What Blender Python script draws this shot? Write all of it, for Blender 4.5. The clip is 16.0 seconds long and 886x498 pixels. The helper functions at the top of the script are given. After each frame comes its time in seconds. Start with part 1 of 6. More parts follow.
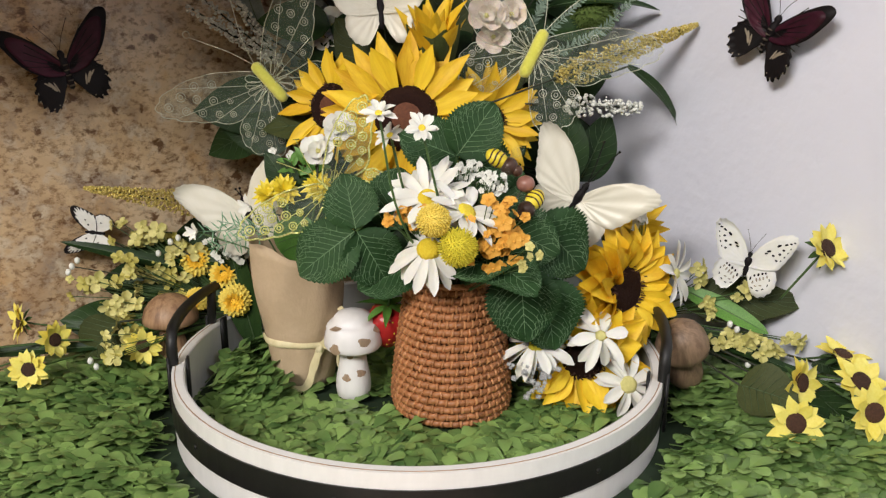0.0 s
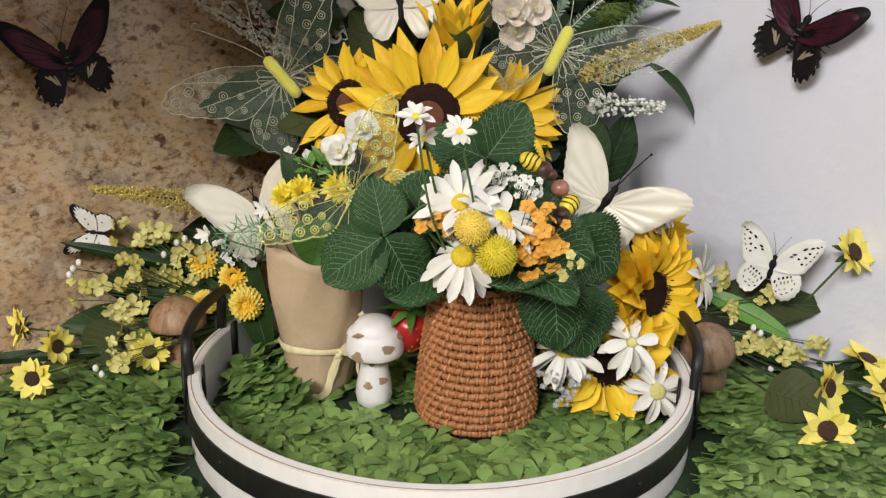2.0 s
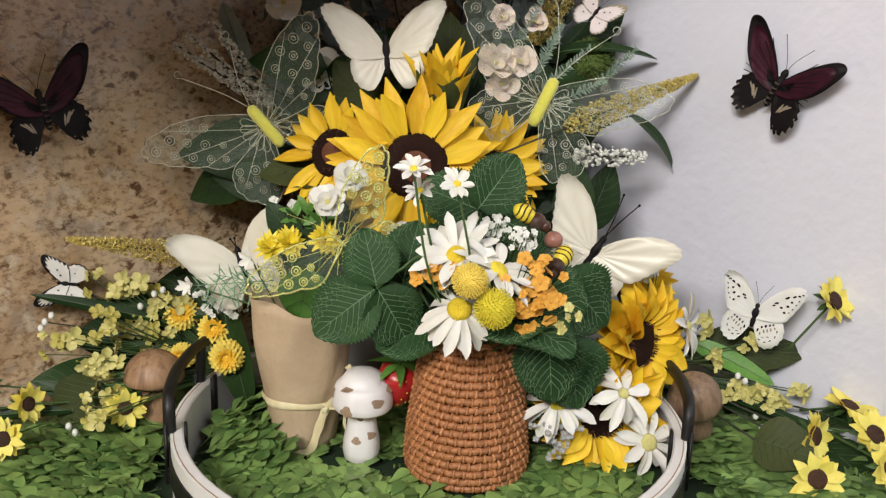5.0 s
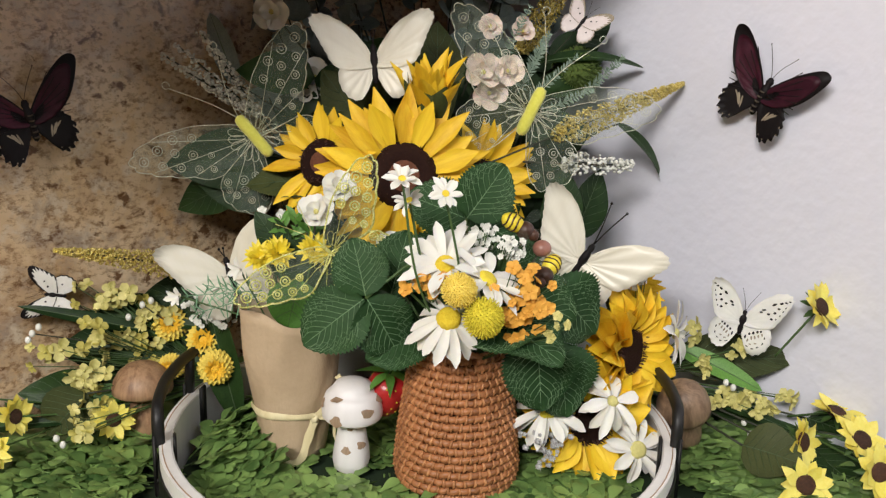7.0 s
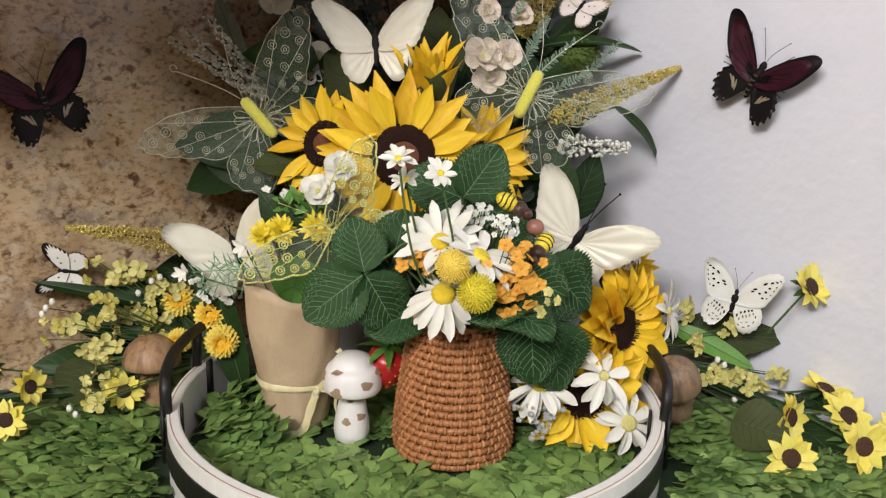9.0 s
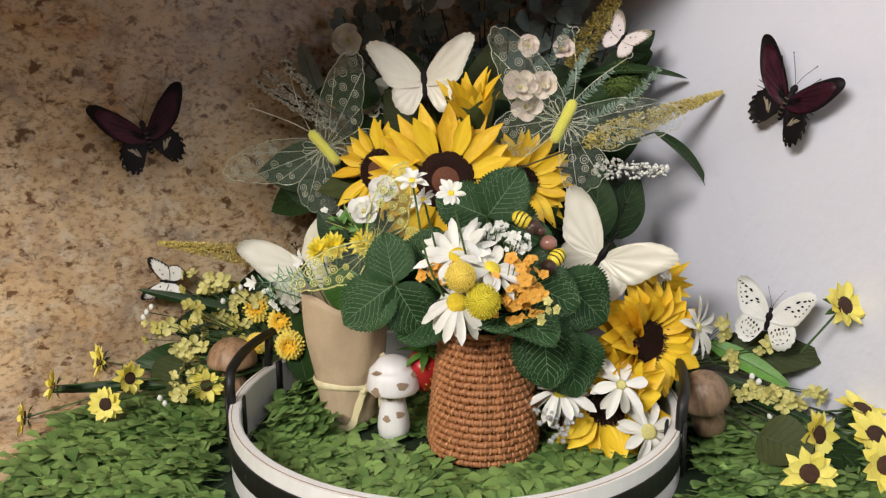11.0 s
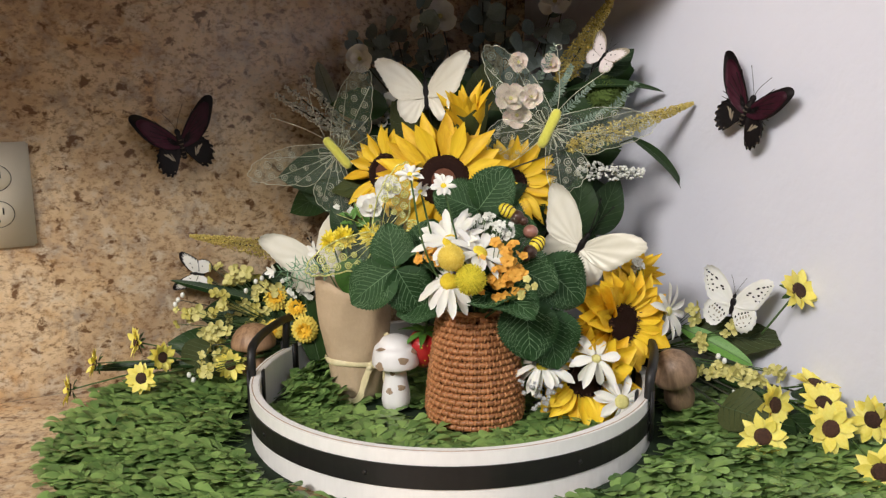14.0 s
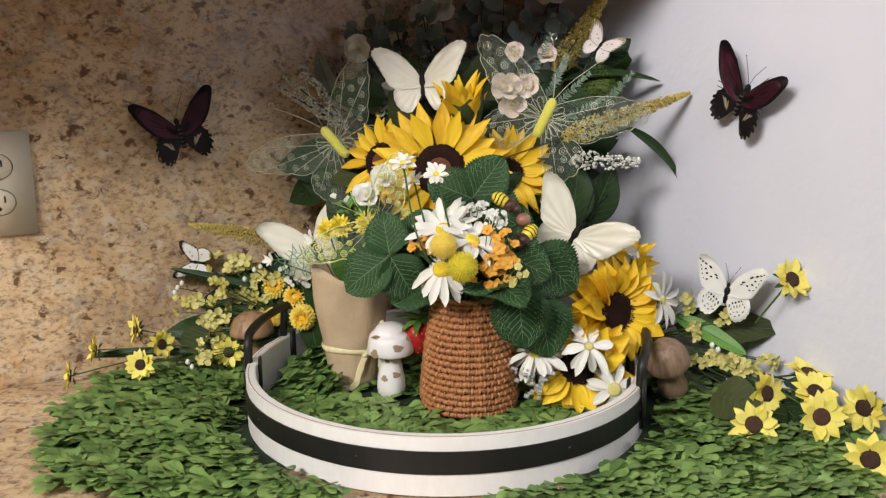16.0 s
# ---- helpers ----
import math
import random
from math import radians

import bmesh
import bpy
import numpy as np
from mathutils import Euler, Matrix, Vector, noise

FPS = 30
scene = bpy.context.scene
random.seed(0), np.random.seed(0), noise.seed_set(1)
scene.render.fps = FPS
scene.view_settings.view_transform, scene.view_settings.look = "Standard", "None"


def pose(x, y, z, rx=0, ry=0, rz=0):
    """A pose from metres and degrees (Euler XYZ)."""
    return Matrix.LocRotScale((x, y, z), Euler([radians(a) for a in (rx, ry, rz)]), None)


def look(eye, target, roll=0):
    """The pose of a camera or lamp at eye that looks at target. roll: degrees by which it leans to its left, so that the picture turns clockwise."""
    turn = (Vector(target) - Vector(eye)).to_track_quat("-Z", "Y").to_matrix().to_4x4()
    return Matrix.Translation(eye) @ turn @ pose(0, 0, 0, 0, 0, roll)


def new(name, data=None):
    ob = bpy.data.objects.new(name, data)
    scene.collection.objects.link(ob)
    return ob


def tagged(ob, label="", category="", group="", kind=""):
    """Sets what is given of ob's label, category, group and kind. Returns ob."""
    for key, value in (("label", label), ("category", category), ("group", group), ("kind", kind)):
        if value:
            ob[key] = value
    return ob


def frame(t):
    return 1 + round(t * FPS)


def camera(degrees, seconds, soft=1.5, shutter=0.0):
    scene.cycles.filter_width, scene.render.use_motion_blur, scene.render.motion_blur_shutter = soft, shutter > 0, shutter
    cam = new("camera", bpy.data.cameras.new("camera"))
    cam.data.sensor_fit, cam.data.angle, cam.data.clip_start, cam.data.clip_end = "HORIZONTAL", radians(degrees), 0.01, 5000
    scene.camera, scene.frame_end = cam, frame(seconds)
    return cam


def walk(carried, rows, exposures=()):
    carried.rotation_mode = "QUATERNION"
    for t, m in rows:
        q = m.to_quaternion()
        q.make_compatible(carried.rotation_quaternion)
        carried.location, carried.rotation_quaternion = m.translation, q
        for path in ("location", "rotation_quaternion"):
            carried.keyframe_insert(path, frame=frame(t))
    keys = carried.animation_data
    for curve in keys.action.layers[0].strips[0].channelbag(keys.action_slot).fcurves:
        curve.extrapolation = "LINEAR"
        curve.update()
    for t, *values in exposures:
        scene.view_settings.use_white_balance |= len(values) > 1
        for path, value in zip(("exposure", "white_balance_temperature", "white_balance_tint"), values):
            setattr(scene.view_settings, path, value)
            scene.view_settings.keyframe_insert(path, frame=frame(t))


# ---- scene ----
cam = camera(54.8, 16.0, soft=1.3)
METRES, EYE, TILT, LEAN, TURN = 0.4365, 0.355, -15.8, -0.3, 0.0
ROWS = [
    (0.0, 0.0, 0.0, 0.0, 0.0, 0.0, -0.0),
    (0.5, -0.0377, 0.003, 0.01, -0.71, -0.33, -0.12),
    (1.0, -0.0795, 0.0196, 0.0204, -1.26, -0.75, -0.32),
    (1.5, -0.1069, 0.0402, 0.0313, -1.76, -1.12, -0.34),
    (2.0, -0.1237, 0.0542, 0.0408, -2.58, -1.14, -0.1),
    (2.5, -0.1363, 0.0637, 0.0495, -3.62, -0.83, 0.01),
    (3.0, -0.1457, 0.0641, 0.0552, -4.44, -0.31, -0.06),
    (3.5, -0.1637, 0.0662, 0.059, -4.99, 0.14, -0.04),
    (4.0, -0.1808, 0.0706, 0.0592, -5.53, 0.7, 0.01),
    (6.5, -0.2059, 0.076, 0.0637, -6.37, 2.04, 0.37),
    (7.0, -0.2005, 0.0722, 0.0657, -6.72, 2.01, 0.49),
    (7.5, -0.1997, 0.0613, 0.0611, -7.0, 1.95, 0.49),
    (8.0, -0.1977, 0.0473, 0.0587, -7.15, 1.8, 0.44),
    (8.5, -0.2032, 0.0374, 0.0563, -6.91, 1.57, 0.31),
    (9.0, -0.1748, 0.0176, 0.0512, -5.8, 1.02, 0.2),
    (9.5, -0.0749, -0.015, 0.0465, -2.15, 0.36, -0.57),
    (10.0, 0.0498, -0.0491, 0.0538, 2.97, 1.03, -1.32),
    (12.5, 0.1183, -0.3037, -0.0546, 5.67, 5.01, -0.67),
    (13.0, 0.1476, -0.33, -0.068, 5.9, 5.25, -0.81),
    (13.5, 0.1625, -0.3589, -0.0816, 6.29, 5.15, -0.98),
    (14.0, 0.1759, -0.3729, -0.0924, 6.55, 5.0, -1.05),
    (14.5, 0.1877, -0.3876, -0.0944, 6.64, 4.99, -1.18),
    (15.0, 0.2049, -0.3915, -0.1007, 6.84, 4.87, -1.26),
    (15.5, 0.2134, -0.387, -0.101, 7.11, 4.75, -1.29),
    (16.0, 0.2179, -0.3813, -0.104, 7.29, 4.52, -1.25),
]
walk(cam, [(t, pose(0, 0, EYE, TILT, LEAN, TURN) @ pose(METRES * x, METRES * y, METRES * z, 90 + pitch, roll, yaw)) for t, x, y, z, yaw, pitch, roll in ROWS])

# ---- light: one ceiling panel behind the camera, an added fill lamp, a dim room ----
world = bpy.data.worlds.new("room_air")
world.use_nodes = True
world.node_tree.nodes["Background"].inputs[0].default_value = (1.0, 0.93, 0.84, 1)
world.node_tree.nodes["Background"].inputs[1].default_value = 0.01
scene.world = world


def area_lamp(name, eye, target, size, power, colour):
    data = bpy.data.lights.new(name, "AREA")
    data.shape, data.size, data.size_y = "RECTANGLE", size[0], size[1]
    data.energy, data.color = power, colour
    ob = new(name, data)
    ob.matrix_world = look(eye, target)
    return ob


area_lamp("ceiling_light", (-0.84, -1.08, 1.48), (-0.08, 0.75, 0.1), (0.85, 0.7), 88, (1.0, 0.955, 0.91))
# weak lamp added at the right to fill the corner and white wall
area_lamp("fill_light_right", (0.66, -0.80, 1.48), (0.0, 0.75, 0.1), (0.7, 0.7), 14, (0.95, 0.97, 1.0))

# ---- materials ----
def material(name, rough=0.6, metal=0.0):
    m = bpy.data.materials.new(name)
    m.use_nodes = True
    b = m.node_tree.nodes["Principled BSDF"]
    b.inputs["Roughness"].default_value, b.inputs["Metallic"].default_value = rough, metal
    return m, m.node_tree, b


def node(tree, kind, **inputs):
    n = tree.nodes.new(kind)
    for k, v in inputs.items():
        n.inputs[k.replace("_", " ")].default_value = v
    return n


def ramp(tree, source, stops):
    r = tree.nodes.new("ShaderNodeValToRGB")
    els = r.color_ramp.elements
    while len(els) < len(stops):
        els.new(0.5)
    for e, (p, c) in zip(els, stops):
        e.position, e.color = p, (*c, 1)
    tree.links.new(source, r.inputs[0])
    return r.outputs[0]


def mix(tree, fac, a, b, mode="MIX"):
    n = tree.nodes.new("ShaderNodeMix")
    n.data_type, n.blend_type = "RGBA", mode
    for sock, v in ((n.inputs[0], fac), (n.inputs[6], a), (n.inputs[7], b)):
        if isinstance(v, (int, float)):
            sock.default_value = v
        elif isinstance(v, tuple):
            sock.default_value = (*v, 1)
        else:
            tree.links.new(v, sock)
    return n.outputs[2]


def noise_out(tree, scale, detail=4, rough=0.6, stretch=None, distort=0.0, obj=True):
    tc = tree.nodes.new("ShaderNodeTexCoord")
    n = node(tree, "ShaderNodeTexNoise", Scale=scale, Detail=detail, Roughness=rough, Distortion=distort)
    src = tc.outputs["Object"] if obj else tc.outputs["Generated"]
    if stretch:
        mp = tree.nodes.new("ShaderNodeMapping")
        mp.inputs["Scale"].default_value = stretch
        tree.links.new(src, mp.inputs[0])
        src = mp.outputs[0]
    tree.links.new(src, n.inputs["Vector"])
    return n.outputs["Fac"]


def bump(tree, b, height, strength, dist):
    n = node(tree, "ShaderNodeBump", Strength=strength, Distance=dist)
    tree.links.new(height, n.inputs["Height"])
    tree.links.new(n.outputs[0], b.inputs["Normal"])


def varied(name, dark, light, scale=60, rough=0.6, bump_d=0.0005, random_by="object", spread=0.35, stretch=None, sheen=0.0, through_light=0.0):
    """Colour between dark and light by fine grain and by piece."""
    m, t, b = material(name, rough)
    n = noise_out(t, scale, 5, 0.65, stretch)
    if random_by == "object":
        rnd = t.nodes.new("ShaderNodeObjectInfo").outputs["Random"]
    else:
        rnd = t.nodes.new("ShaderNodeNewGeometry").outputs["Random Per Island"]
    add = t.nodes.new("ShaderNodeMath")
    add.operation = "MULTIPLY_ADD"
    t.links.new(rnd, add.inputs[0])
    add.inputs[1].default_value = spread
    t.links.new(n, add.inputs[2])
    c = ramp(t, add.outputs[0], [(0.3, dark), (0.75 + spread * 0.5, light)])
    t.links.new(c, b.inputs["Base Color"])
    if bump_d:
        bump(t, b, n, 0.6, bump_d)
    if sheen:
        b.inputs["Sheen Weight"].default_value = sheen
    if through_light:
        b.inputs["Subsurface Weight"].default_value = through_light
        b.inputs["Subsurface Radius"].default_value = (0.004, 0.003, 0.001)
        b.inputs["Subsurface Scale"].default_value = 1.0
    return m


def make_granite():
    m, t, b = material("gold_granite", 0.22)
    base = ramp(t, noise_out(t, 7, 8, 0.62, distort=0.8), [(0.30, (0.38, 0.26, 0.165)), (0.44, (0.60, 0.425, 0.25)), (0.56, (0.72, 0.555, 0.36)), (0.72, (0.56, 0.33, 0.135))])
    rust = ramp(t, noise_out(t, 11, 5, 0.6, distort=1.0), [(0.55, (0, 0, 0)), (0.74, (0.8, 0.8, 0.8))])
    c = mix(t, rust, base, (0.52, 0.27, 0.08))
    grey = ramp(t, noise_out(t, 26, 6, 0.7), [(0.5, (0, 0, 0)), (0.66, (0.75, 0.75, 0.75))])
    c = mix(t, grey, c, (0.30, 0.25, 0.21))
    pale = ramp(t, noise_out(t, 38, 5, 0.6), [(0.54, (0, 0, 0)), (0.66, (0.8, 0.8, 0.8))])
    c = mix(t, pale, c, (0.64, 0.54, 0.40))
    tan = ramp(t, noise_out(t, 120, 6, 0.7, stretch=(1, 1, 1.5)), [(0.49, (0, 0, 0)), (0.63, (0.72, 0.72, 0.72))])
    c = mix(t, tan, c, (0.20, 0.105, 0.045))
    spots = ramp(t, noise_out(t, 52, 5, 0.62, stretch=(1, 1, 1.3), distort=0.3), [(0.57, (0, 0, 0)), (0.645, (0.92, 0.92, 0.92))])
    c = mix(t, spots, c, (0.13, 0.062, 0.026))
    t.links.new(c, b.inputs["Base Color"])
    bump(t, b, noise_out(t, 90, 3), 0.15, 0.0006)
    return m


def make_wall():
    m, t, b = material("white_wall_paint", 0.5)
    n = noise_out(t, 3, 4)
    t.links.new(ramp(t, n, [(0.3, (0.74, 0.745, 0.84)), (0.7, (0.79, 0.795, 0.88))]), b.inputs["Base Color"])
    bump(t, b, noise_out(t, 85, 2, 0.45), 0.5, 0.0022)
    return m


def make_wood(name, dark, light, rings=60):
    m, t, b = material(name, 0.5)
    n = noise_out(t, rings, 5, 0.6, stretch=(1, 1, 0.18), distort=1.2)
    c = ramp(t, n, [(0.3, dark), (0.52, light), (0.75, tuple(v * 0.75 for v in light))])
    fine = ramp(t, noise_out(t, 300, 4, 0.6, stretch=(1, 1, 0.1)), [(0.35, (0.75, 0.75, 0.75)), (0.6, (1, 1, 1))])
    t.links.new(mix(t, 1.0, c, fine, "MULTIPLY"), b.inputs["Base Color"])
    bump(t, b, n, 0.3, 0.0006)
    return m


def make_paper():
    m, t, b = material("kraft_paper", 0.75)
    n = noise_out(t, 18, 6, 0.7)
    fibre = ramp(t, noise_out(t, 260, 4, 0.7), [(0.3, (0.93, 0.93, 0.93)), (0.7, (1, 1, 1))])
    c = ramp(t, n, [(0.3, (0.47, 0.35, 0.22)), (0.7, (0.58, 0.44, 0.29))])
    t.links.new(mix(t, 1.0, c, fibre, "MULTIPLY"), b.inputs["Base Color"])
    bump(t, b, noise_out(t, 30, 5, 0.6, stretch=(1, 1, 0.5), distort=0.3), 0.75, 0.004)
    return m


def make_white_wood(name, white=(0.8, 0.79, 0.76)):
    m, t, b = material(name, 0.45)
    n = noise_out(t, 120, 5, 0.6, stretch=(1, 1, 0.3))
    t.links.new(ramp(t, n, [(0.3, tuple(v * 0.93 for v in white)), (0.7, white)]), b.inputs["Base Color"])
    bump(t, b, n, 0.25, 0.0004)
    return m


def make_veined(name, dark, light, rough=0.55):
    """Cloth leaf: grain, and the two-scale tone of dyed fabric."""
    m, t, b = material(name, rough)
    n = noise_out(t, 28, 5, 0.7)
    w = noise_out(t, 700, 2, 0.5)
    rnd = t.nodes.new("ShaderNodeObjectInfo").outputs["Random"]
    add = t.nodes.new("ShaderNodeMath")
    add.operation = "MULTIPLY_ADD"
    add.inputs[1].default_value = 0.35
    t.links.new(rnd, add.inputs[0])
    t.links.new(n, add.inputs[2])
    c = ramp(t, add.outputs[0], [(0.35, dark), (0.9, light)])
    fine = ramp(t, w, [(0.3, (0.8, 0.8, 0.8)), (0.7, (1.1, 1.1, 1.1))])
    t.links.new(mix(t, 1.0, c, fine, "MULTIPLY"), b.inputs["Base Color"])
    bump(t, b, w, 0.3, 0.0003)
    return m


def glitter(name, base, glint):
    m, t, b = material(name, 0.35, 0.6)
    n = noise_out(t, 900, 2, 0.5)
    t.links.new(ramp(t, n, [(0.4, base), (0.62, glint)]), b.inputs["Base Color"])
    bump(t, b, n, 1.0, 0.001)
    return m


def make_gauze():
    """Sheer organza: mostly clear, with a whitish weave."""
    m, t, b = material("organza", 0.4)
    b.inputs["Base Color"].default_value = (0.40, 0.50, 0.38, 1)
    n = noise_out(t, 350, 3, 0.6)
    a = ramp(t, n, [(0.3, (0.02, 0.02, 0.02)), (0.75, (0.10, 0.10, 0.10))])
    t.links.new(a, b.inputs["Alpha"])
    return m


GRANITE, WALL = make_granite(), make_wall()
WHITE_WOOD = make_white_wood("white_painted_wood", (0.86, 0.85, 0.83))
# same white paint, darkened: the shade inside the tray is in this colour
SHADED_INSIDE = make_white_wood("shaded_white_painted_wood", (0.62, 0.61, 0.59))
BROWN_LINE = make_wood("bare_wood_edge", (0.3, 0.18, 0.1), (0.5, 0.33, 0.2))
BLACK_METAL = varied("black_metal", (0.004, 0.004, 0.004), (0.010, 0.009, 0.009), 200, 0.5, 0.0002)
WICKER = varied("wicker", (0.27, 0.105, 0.038), (0.60, 0.28, 0.115), 140, 0.42, 0.0004, "island", 0.45)
WICKER_COIL = varied("wicker_coil", (0.17, 0.060, 0.021), (0.50, 0.21, 0.082), 230, 0.42, 0.0006, "island", 0.5)
WICKER_DARK = varied("wicker_core", (0.030, 0.011, 0.005), (0.08, 0.030, 0.013), 90, 0.7, 0.0006)
PAPER = make_paper()
RAFFIA = varied("raffia", (0.62, 0.52, 0.27), (0.82, 0.74, 0.48), 150, 0.6, 0.0006, stretch=(1, 1, 0.2))
TAN_WOOD = make_wood("turned_wood", (0.17, 0.08, 0.04), (0.43, 0.26, 0.145))
SPOT_WOOD = make_wood("bare_wood_spot", (0.25, 0.16, 0.09), (0.42, 0.30, 0.20))
PLATE = varied("almond_plastic", (0.60, 0.53, 0.40), (0.66, 0.59, 0.46), 30, 0.35, 0)
SLOT = varied("dark_slot", (0.01, 0.01, 0.01), (0.03, 0.025, 0.02), 50, 0.6, 0)
BOX_LEAF = varied("boxwood_leaf", (0.028, 0.082, 0.020), (0.25, 0.39, 0.110), 14, 0.40, 0.0003, "island", 0.5)
MAT_BASE = varied("mat_sheet", (0.004, 0.012, 0.004), (0.012, 0.03, 0.010), 60, 0.8)
YELLOW = varied("sunflower_petal", (0.64, 0.35, 0.008), (0.87, 0.60, 0.026), 330, 0.6, 0.0007, spread=0.35, stretch=(1, 0.07, 1), through_light=0.15)
GOLDEN = varied("golden_petal", (0.70, 0.37, 0.006), (0.90, 0.63, 0.03), 330, 0.6, 0.0007, spread=0.45, stretch=(1, 0.07, 1), through_light=0.15)
PALE_YELLOW = varied("pale_yellow_petal", (0.78, 0.64, 0.055), (0.89, 0.80, 0.22), 260, 0.6, 0.0004, through_light=0.15)
ORANGE = varied("golden_pom", (0.78, 0.40, 0.012), (0.88, 0.60, 0.05), 120, 0.7, 0.0008, "island")
BALL_PALE = varied("pom_yellow", (0.72, 0.52, 0.05), (0.88, 0.72, 0.16), 160, 0.75, 0.0006, "island")
SEED = varied("seed_brown", (0.005, 0.002, 0.0015), (0.022, 0.007, 0.004), 350, 0.85, 0.002)
SEED_FRINGE = varied("seed_fringe", (0.010, 0.004, 0.003), (0.075, 0.030, 0.016), 350, 0.85, 0, "island", 0.6)
SEED_LIGHT = varied("seed_centre", (0.06, 0.018, 0.008), (0.16, 0.055, 0.025), 350, 0.85, 0.002)
WHITE_PETAL = varied("white_petal", (0.72, 0.71, 0.64), (0.84, 0.83, 0.77), 60, 0.6, 0.0004, through_light=0.1)
CREAM = varied("cream_feather", (0.70, 0.66, 0.53), (0.83, 0.80, 0.69), 40, 0.36, 0.0003, stretch=(1, 0.2, 1))
LEAF = make_veined("strawberry_leaf", (0.011, 0.038, 0.011), (0.033, 0.082, 0.026), 0.62)
LEAF_DARK = make_veined("dark_leaf", (0.006, 0.019, 0.006), (0.026, 0.058, 0.014), 0.45)
LEAF_OLIVE = make_veined("olive_leaf", (0.026, 0.038, 0.010), (0.068, 0.080, 0.026), 0.6)
LEAF_GREY = make_veined("eucalyptus_leaf", (0.10, 0.14, 0.125), (0.27, 0.32, 0.29), 0.7)
LEAF_BRIGHT = make_veined("bright_leaf", (0.05, 0.15, 0.02), (0.13, 0.30, 0.05), 0.5)
VEIN = varied("leaf_vein", (0.10, 0.19, 0.09), (0.20, 0.31, 0.16), 80, 0.6, 0)
VEIN_DIM = varied("dim_leaf_vein", (0.035, 0.065, 0.025), (0.075, 0.120, 0.050), 80, 0.6, 0)
STEM = varied("green_stem", (0.03, 0.07, 0.015), (0.08, 0.15, 0.04), 90, 0.55)
DARK_STEM = varied("dark_stem", (0.012, 0.016, 0.008), (0.035, 0.04, 0.018), 90, 0.6)
MAROON = varied("maroon_wing", (0.016, 0.004, 0.007), (0.070, 0.013, 0.028), 55, 0.5, 0.0002)
BLACK_WING = varied("black_wing", (0.004, 0.003, 0.003), (0.011, 0.008, 0.009), 80, 0.6, 0.0002)
BUFF = varied("buff_patch", (0.20, 0.16, 0.11), (0.38, 0.32, 0.23), 120, 0.6, 0)
DULL_TAN = varied("dull_tan_hair", (0.05, 0.036, 0.026), (0.13, 0.10, 0.07), 200, 0.8, 0)
for wing_paint in (MAROON, BLACK_WING, LEAF, LEAF_DARK, LEAF_OLIVE, SEED):
    wing_paint.node_tree.nodes["Principled BSDF"].inputs["Specular IOR Level"].default_value = 0.2
GAUZE = make_gauze()
WIRE = glitter("glitter_wire", (0.55, 0.55, 0.42), (0.9, 0.9, 0.75))
LIME_FELT = varied("yellow_chenille", (0.62, 0.60, 0.06), (0.80, 0.78, 0.16), 300, 0.95, 0.002, sheen=0.5)
GOLD = glitter("gold_glitter", (0.50, 0.37, 0.05), (0.95, 0.82, 0.34))
BALL = varied("craspedia", (0.45, 0.40, 0.02), (0.78, 0.66, 0.05), 250, 0.85, 0.001, "island")
STATICE = varied("orange_statice", (0.62, 0.27, 0.02), (0.82, 0.46, 0.08), 150, 0.7, 0.0006, "island")
BLOSSOM = varied("pale_lime_blossom", (0.30, 0.28, 0.045), (0.72, 0.66, 0.26), 150, 0.65, 0.0004, "island", 0.6)
TINY_WHITE = varied("tiny_white_bud", (0.66, 0.67, 0.60), (0.84, 0.84, 0.78), 150, 0.7, 0.0006, "island")
BERRY_CREAM = varied("cream_berry", (0.42, 0.40, 0.32), (0.66, 0.63, 0.52), 150, 0.7, 0.0006, "island")
BLUSH = varied("blush_petal", (0.72, 0.60, 0.51), (0.84, 0.73, 0.64), 60, 0.7, 0.0003, through_light=0.3)
PINK_WING = varied("pale_pink_wing", (0.66, 0.56, 0.54), (0.78, 0.70, 0.67), 60, 0.5, 0.0004)
HIP = varied("rose_hip", (0.16, 0.06, 0.045), (0.34, 0.16, 0.12), 120, 0.3, 0.0003)
OLIVE_BLOSSOM = varied("olive_blossom", (0.30, 0.27, 0.04), (0.60, 0.53, 0.14), 150, 0.65, 0.0004, "island")
MINT = varied("mint_sprig", (0.06, 0.18, 0.08), (0.24, 0.42, 0.25), 90, 0.6, 0.0003, "island")
RED = varied("strawberry_red", (0.35, 0.012, 0.015), (0.55, 0.03, 0.03), 90, 0.3, 0.0006)
FROST = varied("frosted_cone", (0.16, 0.16, 0.16), (0.62, 0.62, 0.62), 200, 0.8, 0.002, "island")
MOSS = varied("moss_green", (0.03, 0.06, 0.008), (0.10, 0.15, 0.03), 250, 0.95, 0.003)
SAGE = varied("sage_sprig", (0.10, 0.16, 0.11), (0.27, 0.35, 0.27), 90, 0.7, 0.0004, "island")
BEE_YELLOW = varied("bee_yellow", (0.72, 0.55, 0.02), (0.86, 0.72, 0.06), 200, 0.45, 0.001)
BEE_BROWN = varied("bee_brown", (0.025, 0.010, 0.006), (0.08, 0.035, 0.02), 200, 0.35, 0.001)
ROOM_PAINT = varied("room_paint", (0.20, 0.18, 0.16), (0.26, 0.235, 0.21), 4, 0.7)
CABINET = make_wood("cabinet_wood", (0.10, 0.05, 0.025), (0.22, 0.12, 0.06), 25)

# ---- shared builders ----
UP = 0.355  # height of the first eye over the counter; at() takes heights from that eye


def at(x, y, z):
    return Vector((x, y, z + UP))


